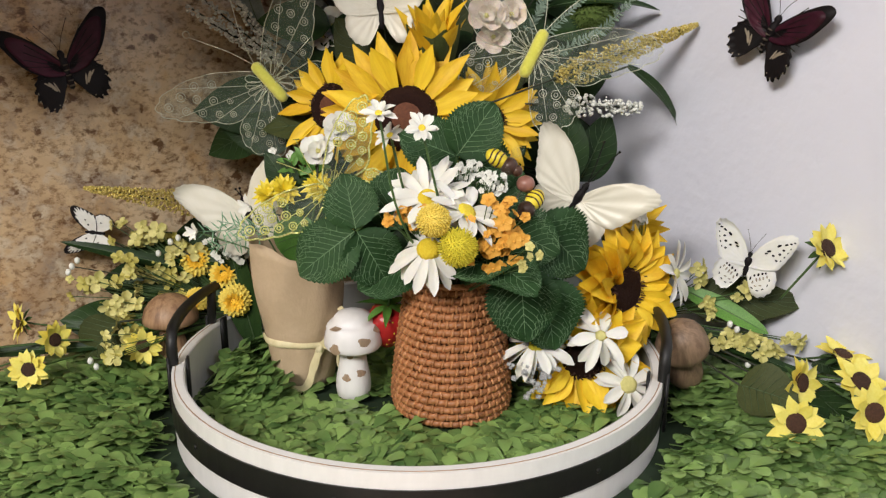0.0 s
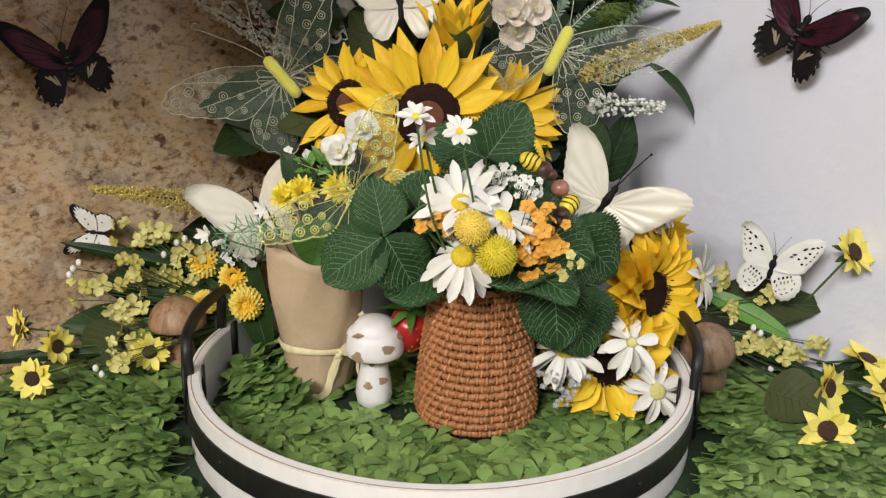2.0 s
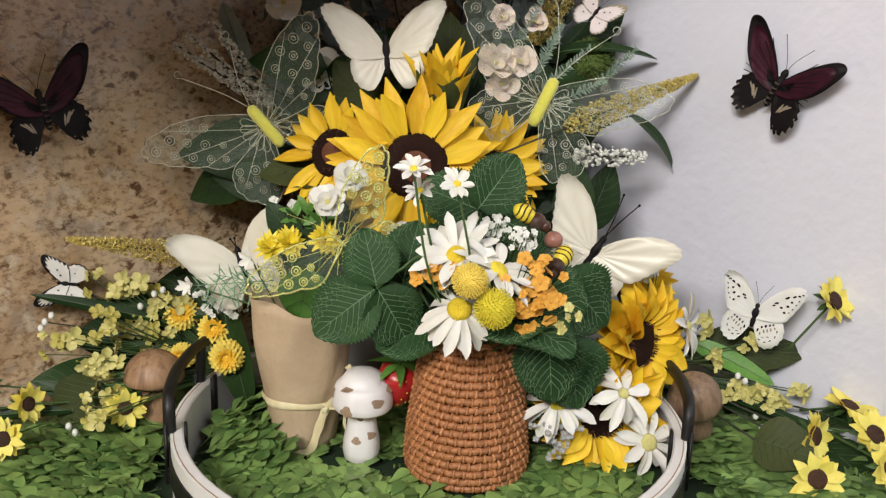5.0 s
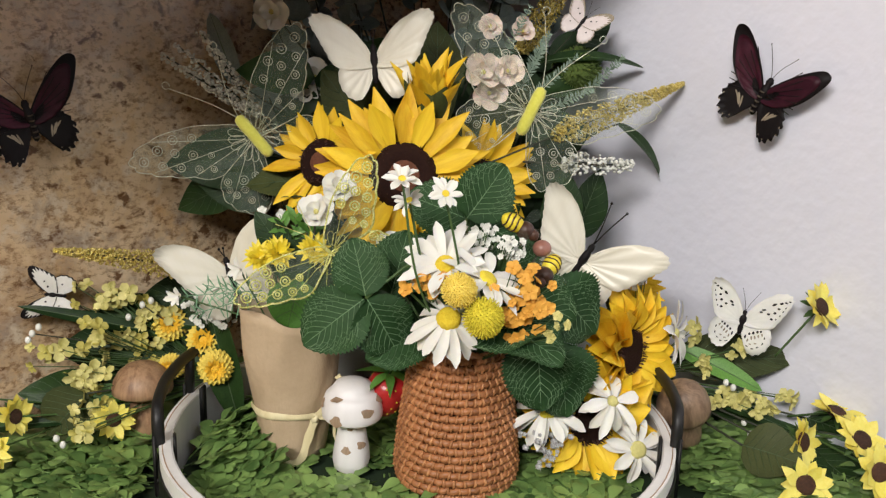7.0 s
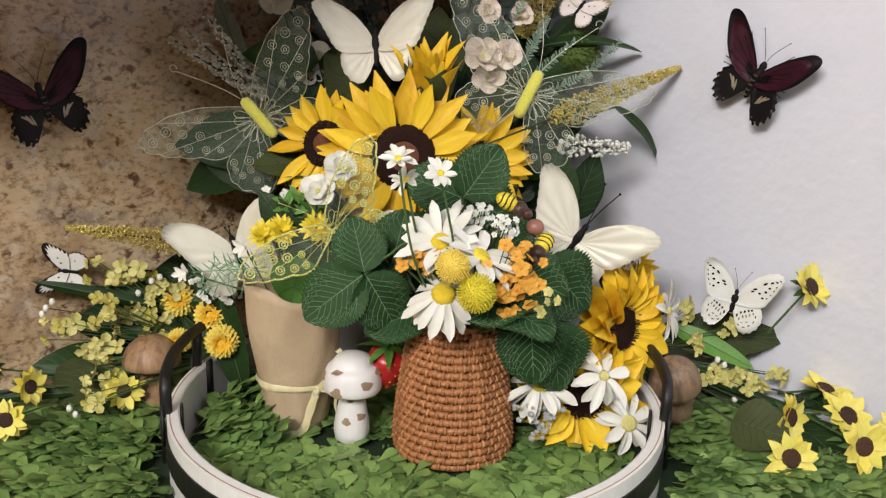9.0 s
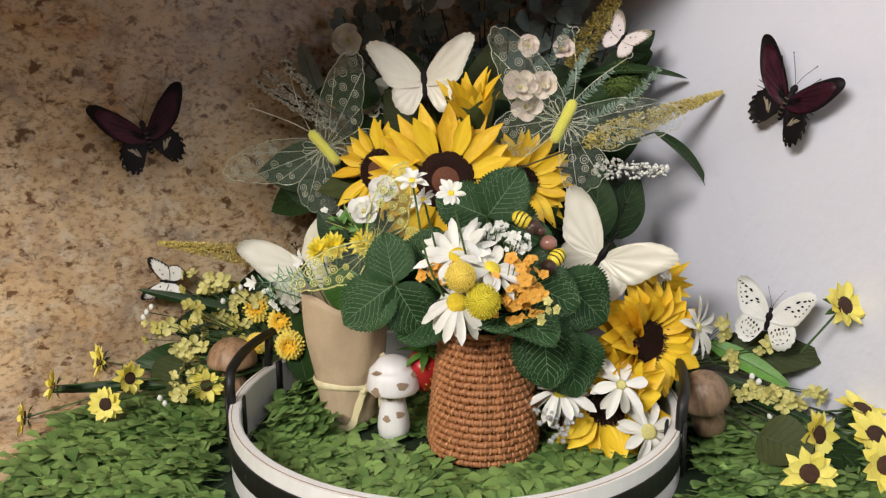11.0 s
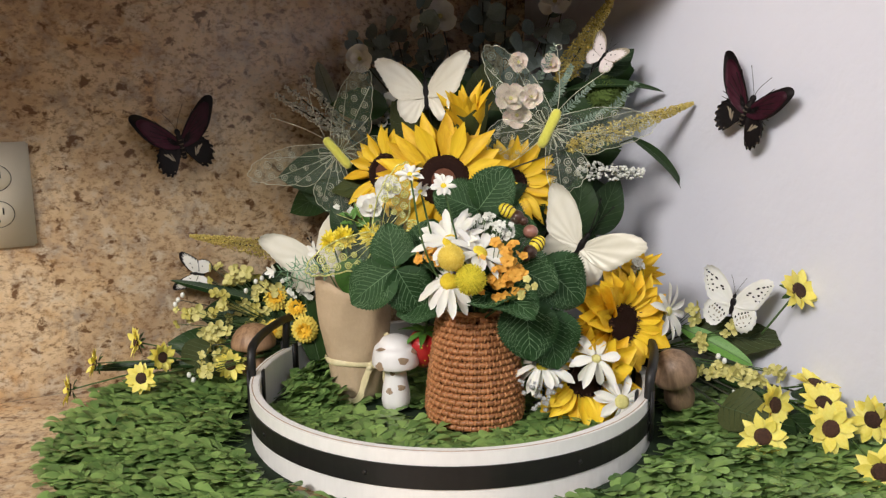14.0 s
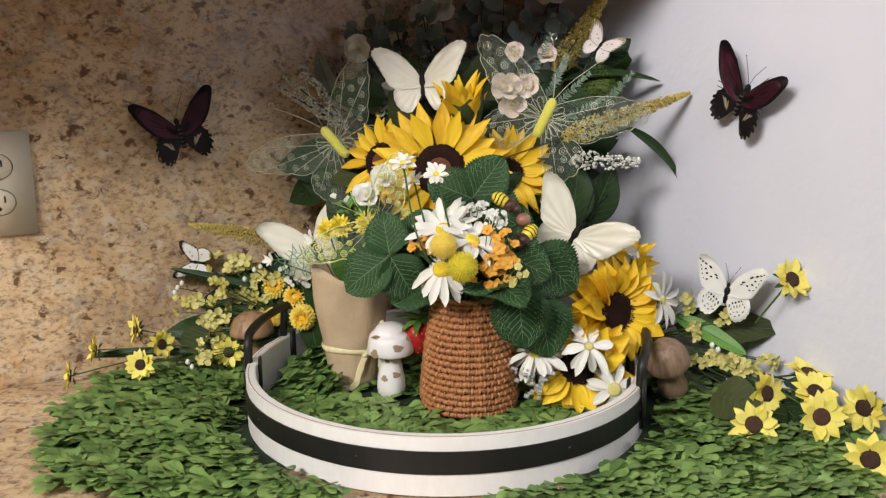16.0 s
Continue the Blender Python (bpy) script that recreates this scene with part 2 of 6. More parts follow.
def mesh_of(name, verts, faces, mat, smooth=True):
    me = bpy.data.meshes.new(name)
    me.from_pydata([tuple(v) for v in verts], [], faces)
    me.materials.append(mat)
    if smooth:
        me.polygons.foreach_set("use_smooth", [True] * len(me.polygons))
    return me


def thing(name, m, label, category, group="", kind=""):
    ob = new(name)
    ob.matrix_basis = m
    ob.empty_display_size = 0.02
    return tagged(ob, label, category, group, kind)


def piece(name, me, parent, m=None, label=""):
    ob = new(name, me)
    ob.parent = parent
    if m is not None:
        ob.matrix_basis = m
    return tagged(ob, label)


def joined(parts):
    """Several (verts, faces) as one."""
    verts, faces = [], []
    for v, f in parts:
        o = len(verts)
        verts += [tuple(p) for p in v]
        faces += [tuple(i + o for i in q) for q in f]
    return verts, faces


def moved(vf, m):
    return [m @ Vector(v) for v in vf[0]], vf[1]


def lathe(profile, n=32, bumpy=0.0):
    """A turned body: profile of (radius, height) from bottom to top."""
    verts, faces = [], []
    for k, (r, z) in enumerate(profile):
        for i in range(n):
            a = 2 * math.pi * i / n
            rr = r * (1 + bumpy * noise.noise((math.cos(a) * 2, math.sin(a) * 2, z * 40)))
            verts.append((rr * math.cos(a), rr * math.sin(a), z))
    for k in range(len(profile) - 1):
        for i in range(n):
            j = (i + 1) % n
            faces.append((k * n + i, k * n + j, (k + 1) * n + j, (k + 1) * n + i))
    faces.append(tuple(range(n))[::-1])
    faces.append(tuple(range((len(profile) - 1) * n, len(profile) * n)))
    return verts, faces


def tube(path, radius, n=6, taper=1.0, closed=False):
    """A round bar along a path of points."""
    path = [Vector(p) for p in path]
    verts, faces, m = [], [], len(path)
    side = None
    for k, p in enumerate(path):
        d = (path[(k + 1) % m] - path[k - 1]) if closed else (path[min(k + 1, m - 1)] - path[max(k - 1, 0)])
        d = d.normalized() if d.length else Vector((0, 0, 1))
        if side is None:
            side = d.orthogonal().normalized()
        side = (side - d * side.dot(d)).normalized()
        up = d.cross(side)
        r = radius * (1 + (taper - 1) * k / max(1, m - 1))
        for i in range(n):
            a = 2 * math.pi * i / n
            verts.append(p + side * (r * math.cos(a)) + up * (r * math.sin(a)))
    rows = m if closed else m - 1
    for k in range(rows):
        for i in range(n):
            j, l = (i + 1) % n, (k + 1) % m
            faces.append((k * n + i, k * n + j, l * n + j, l * n + i))
    if not closed:
        faces.append(tuple(range(n))[::-1])
        faces.append(tuple(range((m - 1) * n, m * n)))
    return verts, faces


def box(sx, sy, sz, bevel=0.0):
    bm = bmesh.new()
    bmesh.ops.create_cube(bm, size=1)
    bmesh.ops.scale(bm, vec=(sx, sy, sz), verts=bm.verts)
    if bevel:
        bmesh.ops.bevel(bm, geom=bm.edges[:], offset=bevel, segments=2, affect="EDGES")
    bm.verts.index_update()
    out = [tuple(v.co) for v in bm.verts], [tuple(v.index for v in f.verts) for f in bm.faces]
    bm.free()
    return out


def bend(points, steps=10):
    """A smooth curve through a few points."""
    pts = [Vector(p) for p in points]
    pts = [pts[0] * 2 - pts[1]] + pts + [pts[-1] * 2 - pts[-2]]
    out = []
    for i in range(1, len(pts) - 2):
        a, b, c, d = pts[i - 1:i + 3]
        for k in range(steps):
            s = k / steps
            out.append(0.5 * (2 * b + (c - a) * s + (2 * a - 5 * b + 4 * c - d) * s * s + (3 * b - a - 3 * c + d) * s ** 3))
    return out + [pts[-2]]


def facing(p, normal, spin=0.0):
    """A pose at p whose z axis is the normal; its y axis points up the thing."""
    z = Vector(normal).normalized()
    ref = Vector((0, 0, 1)) if abs(z.z) < 0.95 else Vector((0, 1, 0))
    x = ref.cross(z).normalized()
    y = z.cross(x)
    m = Matrix((x, y, z)).transposed().to_4x4()
    return Matrix.Translation(p) @ m @ Matrix.Rotation(radians(spin), 4, "Z")


def blade(length, width, rows=6, cup=0.15, droop=0.1, point=1.0, base=0.25, teeth=0.0, fold=0.0, pleat=0.0):
    """A petal or leaf along +y, with its face to +z; cup lifts the rims, droop lets the tip sink."""
    verts, faces = [], []
    for k in range(rows + 1):
        s = k / rows
        w = width * 0.5 * (base + (1 - base) * math.sin(min(1.0, s * 1.55) * math.pi / 2)) * (1 - max(0.0, (s - 0.45) / 0.55) ** (1.6 + (1.4 if point > 0.5 else 4.5) * (1 - point)) * (1 if point > 0 else 0.6))
        if k == rows:
            w = max(w, width * 0.03 * (2 - point))
        if teeth and 0 < k < rows:
            w *= 1 + teeth * (1 if k % 2 else -1)
        y, z = length * s, -droop * length * s * s
        for u in (-1, -0.5, 0, 0.5, 1):
            verts.append((u * w, y - (abs(u) * teeth * length * 0.15), z + cup * abs(u) ** 1.5 * w * 2 - fold * (1 - abs(u)) * w - pleat * width * (1 if abs(u) == 0.5 else 0) * math.sin(math.pi * min(1.0, s * 1.1))))
    for k in range(rows):
        for i in range(4):
            a = k * 5 + i
            faces.append((a, a + 1, a + 6, a + 5))
    return verts, faces


def ball_mesh(r, seg=10, rings=7, squash=1.0):
    prof = [(max(1e-4, r * math.sin(math.pi * k / rings)), -r * squash * math.cos(math.pi * k / rings)) for k in range(rings + 1)]
    return lathe(prof, seg)


# ---- the corner: a granite splash, a white wall, the counter ----
CORNER = Vector((0.047, 1.1585, 0))
ALONG_G, IN_G = Vector((-0.807, -0.59, 0)), Vector((0.59, -0.807, 0))
ALONG_R, IN_R = Vector((0.59, -0.807, 0)), Vector((-0.807, -0.59, 0))


def slab(name, mat, corners, z0, z1, kind="structure"):
    """An upright or flat slab over a plan outline."""
    n = len(corners)
    verts = [(c.x, c.y, z) for z in (z0, z1) for c in corners]
    faces = [tuple(range(n))[::-1], tuple(range(n, 2 * n))] + [(i, (i + 1) % n, n + (i + 1) % n, n + i) for i in range(n)]
    me = mesh_of(name, verts, faces, mat, False)
    bm = bmesh.new()
    bm.from_mesh(me)
    bmesh.ops.recalc_face_normals(bm, faces=bm.faces)
    bm.to_mesh(me)
    bm.free()
    return tagged(new(name, me), kind=kind)


def plan(g, r):
    """A point of the plan: g metres out from the white wall along the granite, r metres out from the granite."""
    return CORNER + ALONG_G * g + ALONG_R * r


slab("wall_granite", GRANITE, [plan(-0.1, -0.02), plan(2.6, -0.02), plan(2.6, 0), plan(-0.1, 0)], 0.0, 0.50)
slab("wall_north", ROOM_PAINT, [plan(-0.1, -0.12), plan(2.6, -0.12), plan(2.6, -0.021), plan(-0.1, -0.021)], -0.92, 1.52)
slab("wall_white", WALL, [plan(-0.1, 0.0005), plan(0, 0.0005), plan(0, 3.2), plan(-0.1, 3.2)], -0.92, 1.52)
slab("wall_west", ROOM_PAINT, [plan(2.6, -0.12), plan(2.7, -0.12), plan(2.7, 3.2), plan(2.6, 3.2)], -0.92, 1.52)
slab("wall_south", ROOM_PAINT, [plan(-0.1, 3.2), plan(2.7, 3.2), plan(2.7, 3.3), plan(-0.1, 3.3)], -0.92, 1.52)
slab("floor", CABINET, [plan(-0.1, -0.12), plan(2.7, -0.12), plan(2.7, 3.3), plan(-0.1, 3.3)], -1.0, -0.92)
slab("ceiling", ROOM_PAINT, [plan(-0.1, -0.12), plan(2.7, -0.12), plan(2.7, 3.3), plan(-0.1, 3.3)], 1.52, 1.6)
counter = slab("counter", GRANITE, [plan(0.001, 0.001), plan(2.599, 0.001), plan(2.599, 0.68), plan(0.001, 0.68)], -0.03, 0.0)
tagged(counter, "gold granite countertop in the kitchen corner", "countertop")
base = slab("base_cabinet", CABINET, [plan(0.001, 0.001), plan(2.599, 0.001), plan(2.599, 0.62), plan(0.001, 0.62)], -0.92, -0.031)
# cabinet out of view, added to shade the corner; its stepped depth shapes that shade
slab("unseen_wall_cabinet", CABINET, [plan(0.002, 0.001), plan(2.4, 0.001), plan(2.4, 0.215), plan(1.16, 0.215), plan(0.98, 0.355), plan(0.002, 0.355)], 0.501, 1.3)


def electric_outlet():
    g = (Vector((-0.532, 0.735, 0)) - CORNER).dot(ALONG_G) + 0.0085
    m = Matrix.Translation(plan(g, 0.001) + Vector((0, 0, 0.244))) @ Matrix((-ALONG_G, Vector((0, 0, 1)), ALONG_R)).transposed().to_4x4()
    t = thing("electric_outlet", m, "almond plastic duplex electric outlet on the granite wall", "outlet")
    piece("cover_plate", mesh_of("cover_plate", *box(0.076, 0.120, 0.006, 0.0022), PLATE), t, pose(0, 0, 0.003))
    face = mesh_of("receptacle", *moved(lathe([(0.0165, 0), (0.0172, 0.001), (0.0165, 0.0022)], 28), Matrix.Diagonal((1, 0.86, 1, 1))), PLATE)
    ring = mesh_of("receptacle_gap", *tube([(0.0175 * math.cos(a), 0.0150 * math.sin(a), 0) for a in np.linspace(0, 6.283, 30)[:-1]], 0.0005, 5, closed=True), SLOT)
    slot = mesh_of("slot", *box(0.0017, 0.0075, 0.001), SLOT)
    hole = mesh_of("ground_hole", *lathe([(0.0024, 0), (0.0024, 0.001)], 12), SLOT)
    for y in (0.0205, -0.0205):
        f = piece("receptacle", face, t, pose(0, y, 0.006))
        piece("receptacle_gap", ring, f, pose(0, 0, 0.0006))
        for sx in (-0.0062, 0.0062):
            piece("slot", slot, f, pose(sx, 0.0035, 0.0023))
        piece("ground_hole", hole, f, pose(0, -0.0075, 0.0016))
    piece("screw", mesh_of("screw", *lathe([(0.003, 0), (0.003, 0.001), (0.002, 0.0016)], 14), PLATE), t, pose(0, 0, 0.006))


electric_outlet()

# ---- the tray ----
TRAY = Vector((-0.0197, 0.7195, 0))
TRAY_R, TRAY_H = 0.2148, 0.0573


def ring_band(r0, r1, z0, z1, n=96):
    verts, faces = [], []
    for i in range(n):
        a = 2 * math.pi * i / n
        for r, z in ((r0, z0), (r1, z0), (r1, z1), (r0, z1)):
            verts.append((r * math.cos(a), r * math.sin(a), z))
    for i in range(n):
        j = (i + 1) % n
        for k in range(4):
            l = (k + 1) % 4
            faces.append((i * 4 + k, j * 4 + k, j * 4 + l, i * 4 + l))
    return verts, faces


def serving_tray():
    t = thing("serving_tray", Matrix.Translation(TRAY + Vector((0, 0, 0.003))), "round white wooden tray with a black metal band and black handles", "tray")
    h, r = TRAY_H - 0.003, TRAY_R
    piece("base", mesh_of("base", *lathe([(r - 0.011, 0.001), (r - 0.011, 0.007)], 96), SHADED_INSIDE, False), t)
    piece("rim", mesh_of("rim", *ring_band(r - 0.0092, r, 0, h), WHITE_WOOD, False), t)
    # thin skin inside the rim that carries the shaded white
    piece("inner_wall", mesh_of("inner_wall", *ring_band(r - 0.0105, r - 0.0092, 0.007, h - 0.0006), SHADED_INSIDE, False), t)
    piece("edge_line", mesh_of("edge_line", *tube([((r - 0.0026) * math.cos(a), (r - 0.0026) * math.sin(a), h - 0.0002) for a in np.linspace(0, 2 * math.pi, 97)[:-1]], 0.0006, 5, closed=True), BROWN_LINE), t)
    piece("metal_band", mesh_of("metal_band", *ring_band(r + 0.0002, r + 0.0015, 0.0208, 0.0418), BLACK_METAL, False), t)
    rivet = mesh_of("rivet", *lathe([(0.0022, 0), (0.0020, 0.0008), (0.001, 0.0013)], 10), BLACK_METAL)
    for a in (-140, -104, -52, -20, 20, 60, 100, 150, 195):
        d = Vector((math.cos(radians(a)), math.sin(radians(a)), 0))
        piece("rivet", rivet, t, facing(d * (r + 0.0014) + Vector((0, 0, 0.0313)), d))
    for centre in (176, 356):
        handle = piece("handle", mesh_of("handle", *handle_bar(centre, r, h, -1 if centre < 180 else 1), BLACK_METAL), t, None, "black metal handle")
        for k in (-1, 1):
            a = radians(centre + k * 14)
            d = Vector((math.cos(a), math.sin(a), 0))
            strap = box(0.012, 0.003, 0.052, 0.0008)
            piece("strap", mesh_of("strap", *moved(strap, facing(d * (r + 0.0033) + Vector((0, 0, h - 0.018)), d) @ Matrix.Rotation(radians(90), 4, "X")), BLACK_METAL), handle)
            piece("inner_strap", mesh_of("inner_strap", *moved(box(0.010, 0.0026, 0.040, 0.0008), facing(d * (r - 0.0122) + Vector((0, 0, h - 0.014)), d) @ Matrix.Rotation(radians(90), 4, "X")), BLACK_METAL), handle)


def handle_bar(centre, r, h, back):
    """A flat-bent bar that rises from the front post and runs out past the rear one."""
    def spot(a, z):
        q = radians(centre + back * a)
        return (r * math.cos(q), r * math.sin(q), z)

    bar = bend([spot(*q) for q in ((-14, h - 0.002), (-14, h + 0.014), (-13, h + 0.023), (-10, h + 0.029), (0, h + 0.032), (10, h + 0.034), (18.5, h + 0.035))], 5)
    post = [spot(13.5, h - 0.002), spot(14, h + 0.016), spot(14.5, h + 0.034)]
    return joined([tube(bar, 0.0050, 8), tube(post, 0.0045, 8)])


serving_tray()

# ---- boxwood mats ----
MAT_PLAN = [(-0.40, 0.74), (-0.405, 0.66), (-0.385, 0.58), (-0.335, 0.50), (-0.24, 0.475), (-0.12, 0.49), (0.0, 0.505), (0.1, 0.50), (0.2, 0.48), (0.30, 0.50),
            (0.355, 0.56), (0.385, 0.63), (0.36, 0.72), (0.27, 0.86), (0.1, 1.02), (-0.1, 1.0), (-0.3, 0.86)]


def inside(x, y, poly):
    hit = False
    for (ax, ay), (bx, by) in zip(poly, poly[1:] + poly[:1]):
        if (ay > y) != (by > y) and x < (bx - ax) * (y - ay) / (by - ay) + ax:
            hit = not hit
    return hit


def spoon(length, width, cup):
    """A smooth teardrop boxwood leaf along +y, with a shallow trough."""
    verts, faces = [], []
    for s, w, z in ((0.0, 0.08, 0), (0.20, 0.30, 0.02), (0.42, 0.70, 0.045), (0.62, 0.97, 0.05), (0.78, 0.98, 0.035), (0.91, 0.74, 0.0), (0.985, 0.36, -0.03)):
        for u in (-1, 0, 1):
            verts.append((u * w * width / 2, s * length + (0.015 * length if u == 0 and s > 0.9 else 0), z * length + cup * abs(u) * w * width))
    for k in range(6):
        for i in range(2):
            a = k * 3 + i
            faces.append((a, a + 1, a + 4, a + 3))
    return verts, faces


def sprigs(spots, rng):
    """Sprigs of boxwood: (x, y, z, lift, heading) each."""
    all_v, all_f, count = [], [], 0
    for x, y, z, lift, az in spots:
        az += rng.gauss(0, 28)
        el = radians(rng.uniform(3, 24) + lift)
        d = Vector((math.cos(radians(az)) * math.cos(el), math.sin(radians(az)) * math.cos(el), math.sin(el)))
        length = rng.uniform(0.018, 0.032)
        p0 = Vector((x, y, z))
        side = d.cross(Vector((0, 0, 1))).normalized()
        up = side.cross(d)
        bits = [tube([p0 - d * 0.006, p0 + d * length * 0.5, p0 + d * length], 0.0006, 3)]
        for k in range(rng.choice((3, 3, 4))):
            at_s = p0 + d * (length * (0.3 + 0.23 * k))
            for sgn in (-1, 1):
                out = (d * rng.uniform(0.4, 0.9) + side * sgn * rng.uniform(0.7, 1.0) + up * rng.uniform(-0.2, 0.25)).normalized()
                n = (up + side * rng.uniform(-0.25, 0.25) + d * rng.uniform(-0.1, 0.35)).normalized()
                m = along(at_s, n, out)
                bits.append(moved(spoon(rng.uniform(0.0155, 0.0225), rng.uniform(0.0098, 0.0128), rng.uniform(0.03, 0.15)), m))
        bits.append(moved(spoon(rng.uniform(0.015, 0.021), 0.0115, 0.10), along(p0 + d * length, up, d)))
        for v, f in bits:
            all_v += [tuple(q) for q in v]
            all_f += [tuple(i + count for i in q) for q in f]
            count += len(v)
    return all_v, all_f


def along(p, normal, direction):
    """A pose at p with +y along direction and +z near the normal."""
    y = Vector(direction).normalized()
    z = Vector(normal) - y * Vector(normal).dot(y)
    z = z.normalized() if z.length > 1e-4 else y.orthogonal().normalized()
    x = y.cross(z)
    return Matrix.Translation(p) @ Matrix((x, y, z)).transposed().to_4x4()


def boxwood_mats():
    rng = random.Random(4)
    spots = []
    while len(spots) < 1500:
        x, y = rng.uniform(-0.46, 0.40), rng.uniform(0.455, 0.98)
        off = math.hypot(x - TRAY.x, y - TRAY.y)
        if inside(x, y, MAT_PLAN) and off > TRAY_R + 0.011 and (off < 0.36 or y < 0.8):
            spots.append((x, y, 0.003 + rng.random() * 0.010, 0, math.degrees(math.atan2(y - 0.86, x + 0.01))))
    me = mesh_of("boxwood_mat", *sprigs(spots, rng), BOX_LEAF)
    tagged(new("boxwood_mat", me), "green artificial boxwood leaf mat on the granite counter", "leaf mat", kind="stuff")
    # solid near-black green sheet that shows between the leaves
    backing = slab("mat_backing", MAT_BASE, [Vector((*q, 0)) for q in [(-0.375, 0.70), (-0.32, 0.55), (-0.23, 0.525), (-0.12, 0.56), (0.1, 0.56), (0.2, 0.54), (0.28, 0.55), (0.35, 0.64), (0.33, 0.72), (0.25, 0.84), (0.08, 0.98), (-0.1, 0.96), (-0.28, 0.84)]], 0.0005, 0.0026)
    tagged(backing, "near-black green sheet under the boxwood mat", "mat backing")
    spots = []
    while len(spots) < 1000:
        a, r = rng.uniform(0, 2 * math.pi), (TRAY_R - 0.019) * math.sqrt(rng.random())
        x, y = TRAY.x + r * math.cos(a), TRAY.y + r * math.sin(a)
        rise = 0.022 * max(0.0, -(x - TRAY.x) / 0.18) * min(1.0, max(0.0, (y - 0.69) / 0.07)) if x < -0.155 else 0.0
        if any(math.hypot(x - px, y - py) < pr for px, py, pr in ((-0.130, 0.734, 0.046), (-0.080, 0.706, 0.028), (0.009, 0.684, 0.062))):
            continue
        spots.append((x, y, 0.0115 + rng.random() * (0.004 + rise), 14 if rise else -9, math.degrees(a) + (180 if r > 0.125 else rng.uniform(0, 360))))
    me = mesh_of("tray_boxwood_mat", *sprigs(spots, rng), BOX_LEAF)
    tagged(new("tray_boxwood_mat", me), "green artificial boxwood leaf mat lining the white tray", "leaf mat", kind="stuff")
    # the same near-black sheet as a disc under the tray leaves
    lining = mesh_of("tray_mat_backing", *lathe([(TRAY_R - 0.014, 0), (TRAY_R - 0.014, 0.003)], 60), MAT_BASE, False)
    ob = tagged(new("tray_mat_backing", lining), "near-black green sheet lining the tray", "mat backing", kind="structure")
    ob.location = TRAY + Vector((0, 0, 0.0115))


boxwood_mats()

# ---- wicker vase, wrapped pot, mushrooms, strawberry ----
def wicker_vase():
    base = Vector((0.009, 0.692, 0.0185))
    t = thing("wicker_vase", Matrix.Translation(base), "tapered brown woven wicker vase on the boxwood lining", "vase")
    h, rows, n = 0.117, 18, 38
    rb, rt = 0.0508, 0.0362
    rng = random.Random(31)

    def rad(z):
        s = max(0.0, min(1.0, z / h))
        return (rb + (rt - rb) * s ** 1.45) * (1 - 0.06 * max(0.0, 0.10 - s) / 0.10)

    piece("core", mesh_of("core", *lathe([(rad(h * k / 12) - 0.0026, h * k / 12) for k in range(12)] + [(rad(h) - 0.003, h - 0.004)], 40), WICKER_DARK), t)
    for k in range(rows):
        z, pitch = h * (k + 0.5) / rows, 2 * math.pi / n
        r, strands, bits = rad(z), [], []
        for i in range(n):
            # a bulging stretch of cane that dives under the stakes at both ends
            mid = pitch * (i + 0.5 * (k % 2) + 0.05 * math.sin(k * 1.3)) + rng.uniform(-0.01, 0.01)
            dz, tilt, fat = rng.uniform(-0.0004, 0.0004), rng.uniform(-0.0003, 0.0007), rng.uniform(0.0029, 0.0032)
            path = []
            for f, out in ((-0.50, -0.0036), (-0.36, -0.0006), (0.0, 0.0003), (0.36, -0.0006), (0.50, -0.0036)):
                q = mid + f * pitch
                path.append(((r + out) * math.cos(q), (r + out) * math.sin(q), z + dz + tilt * f * 4))
            strands.append(tube(path, fat, 6))
            q, lean = mid + 0.5 * pitch, rng.uniform(-0.006, 0.020)
            low, high = z - h / rows * 0.60, z + h / rows * 0.60
            bits.append(tube([((rad(low) - 0.0006) * math.cos(q - lean), (rad(low) - 0.0006) * math.sin(q - lean), low), ((r + 0.0027) * math.cos(q), (r + 0.0027) * math.sin(q), z),
                              ((rad(high) - 0.0006) * math.cos(q + lean), (rad(high) - 0.0006) * math.sin(q + lean), high)], rng.uniform(0.0010, 0.0014), 5))
        coil = piece("weave_coil", mesh_of("weave_coil", *joined(strands), WICKER_COIL), t)
        piece("binding", mesh_of("binding", *joined(bits), WICKER), coil)
    rim = [tube([((rt + 0.0006 * math.sin(13 * a + p)) * math.cos(a), (rt + 0.0006 * math.sin(13 * a + p)) * math.sin(a), h + 0.0012 + 0.0016 * math.cos(13 * a + p)) for a in np.linspace(0, 2 * math.pi, 80)[:-1]], 0.0019, 6, closed=True) for p in (0, 2.1, 4.2)]
    piece("braided_rim", mesh_of("braided_rim", *joined(rim), WICKER), t)
    foot = [tube([((rad(0) + 0.0004 * math.sin(40 * a)) * math.cos(a), (rad(0) + 0.0004 * math.sin(40 * a)) * math.sin(a), 0.0018) for a in np.linspace(0, 2 * math.pi, 120)[:-1]], 0.0022, 6, closed=True)]
    piece("foot_ring", mesh_of("foot_ring", *joined(foot), WICKER), t)


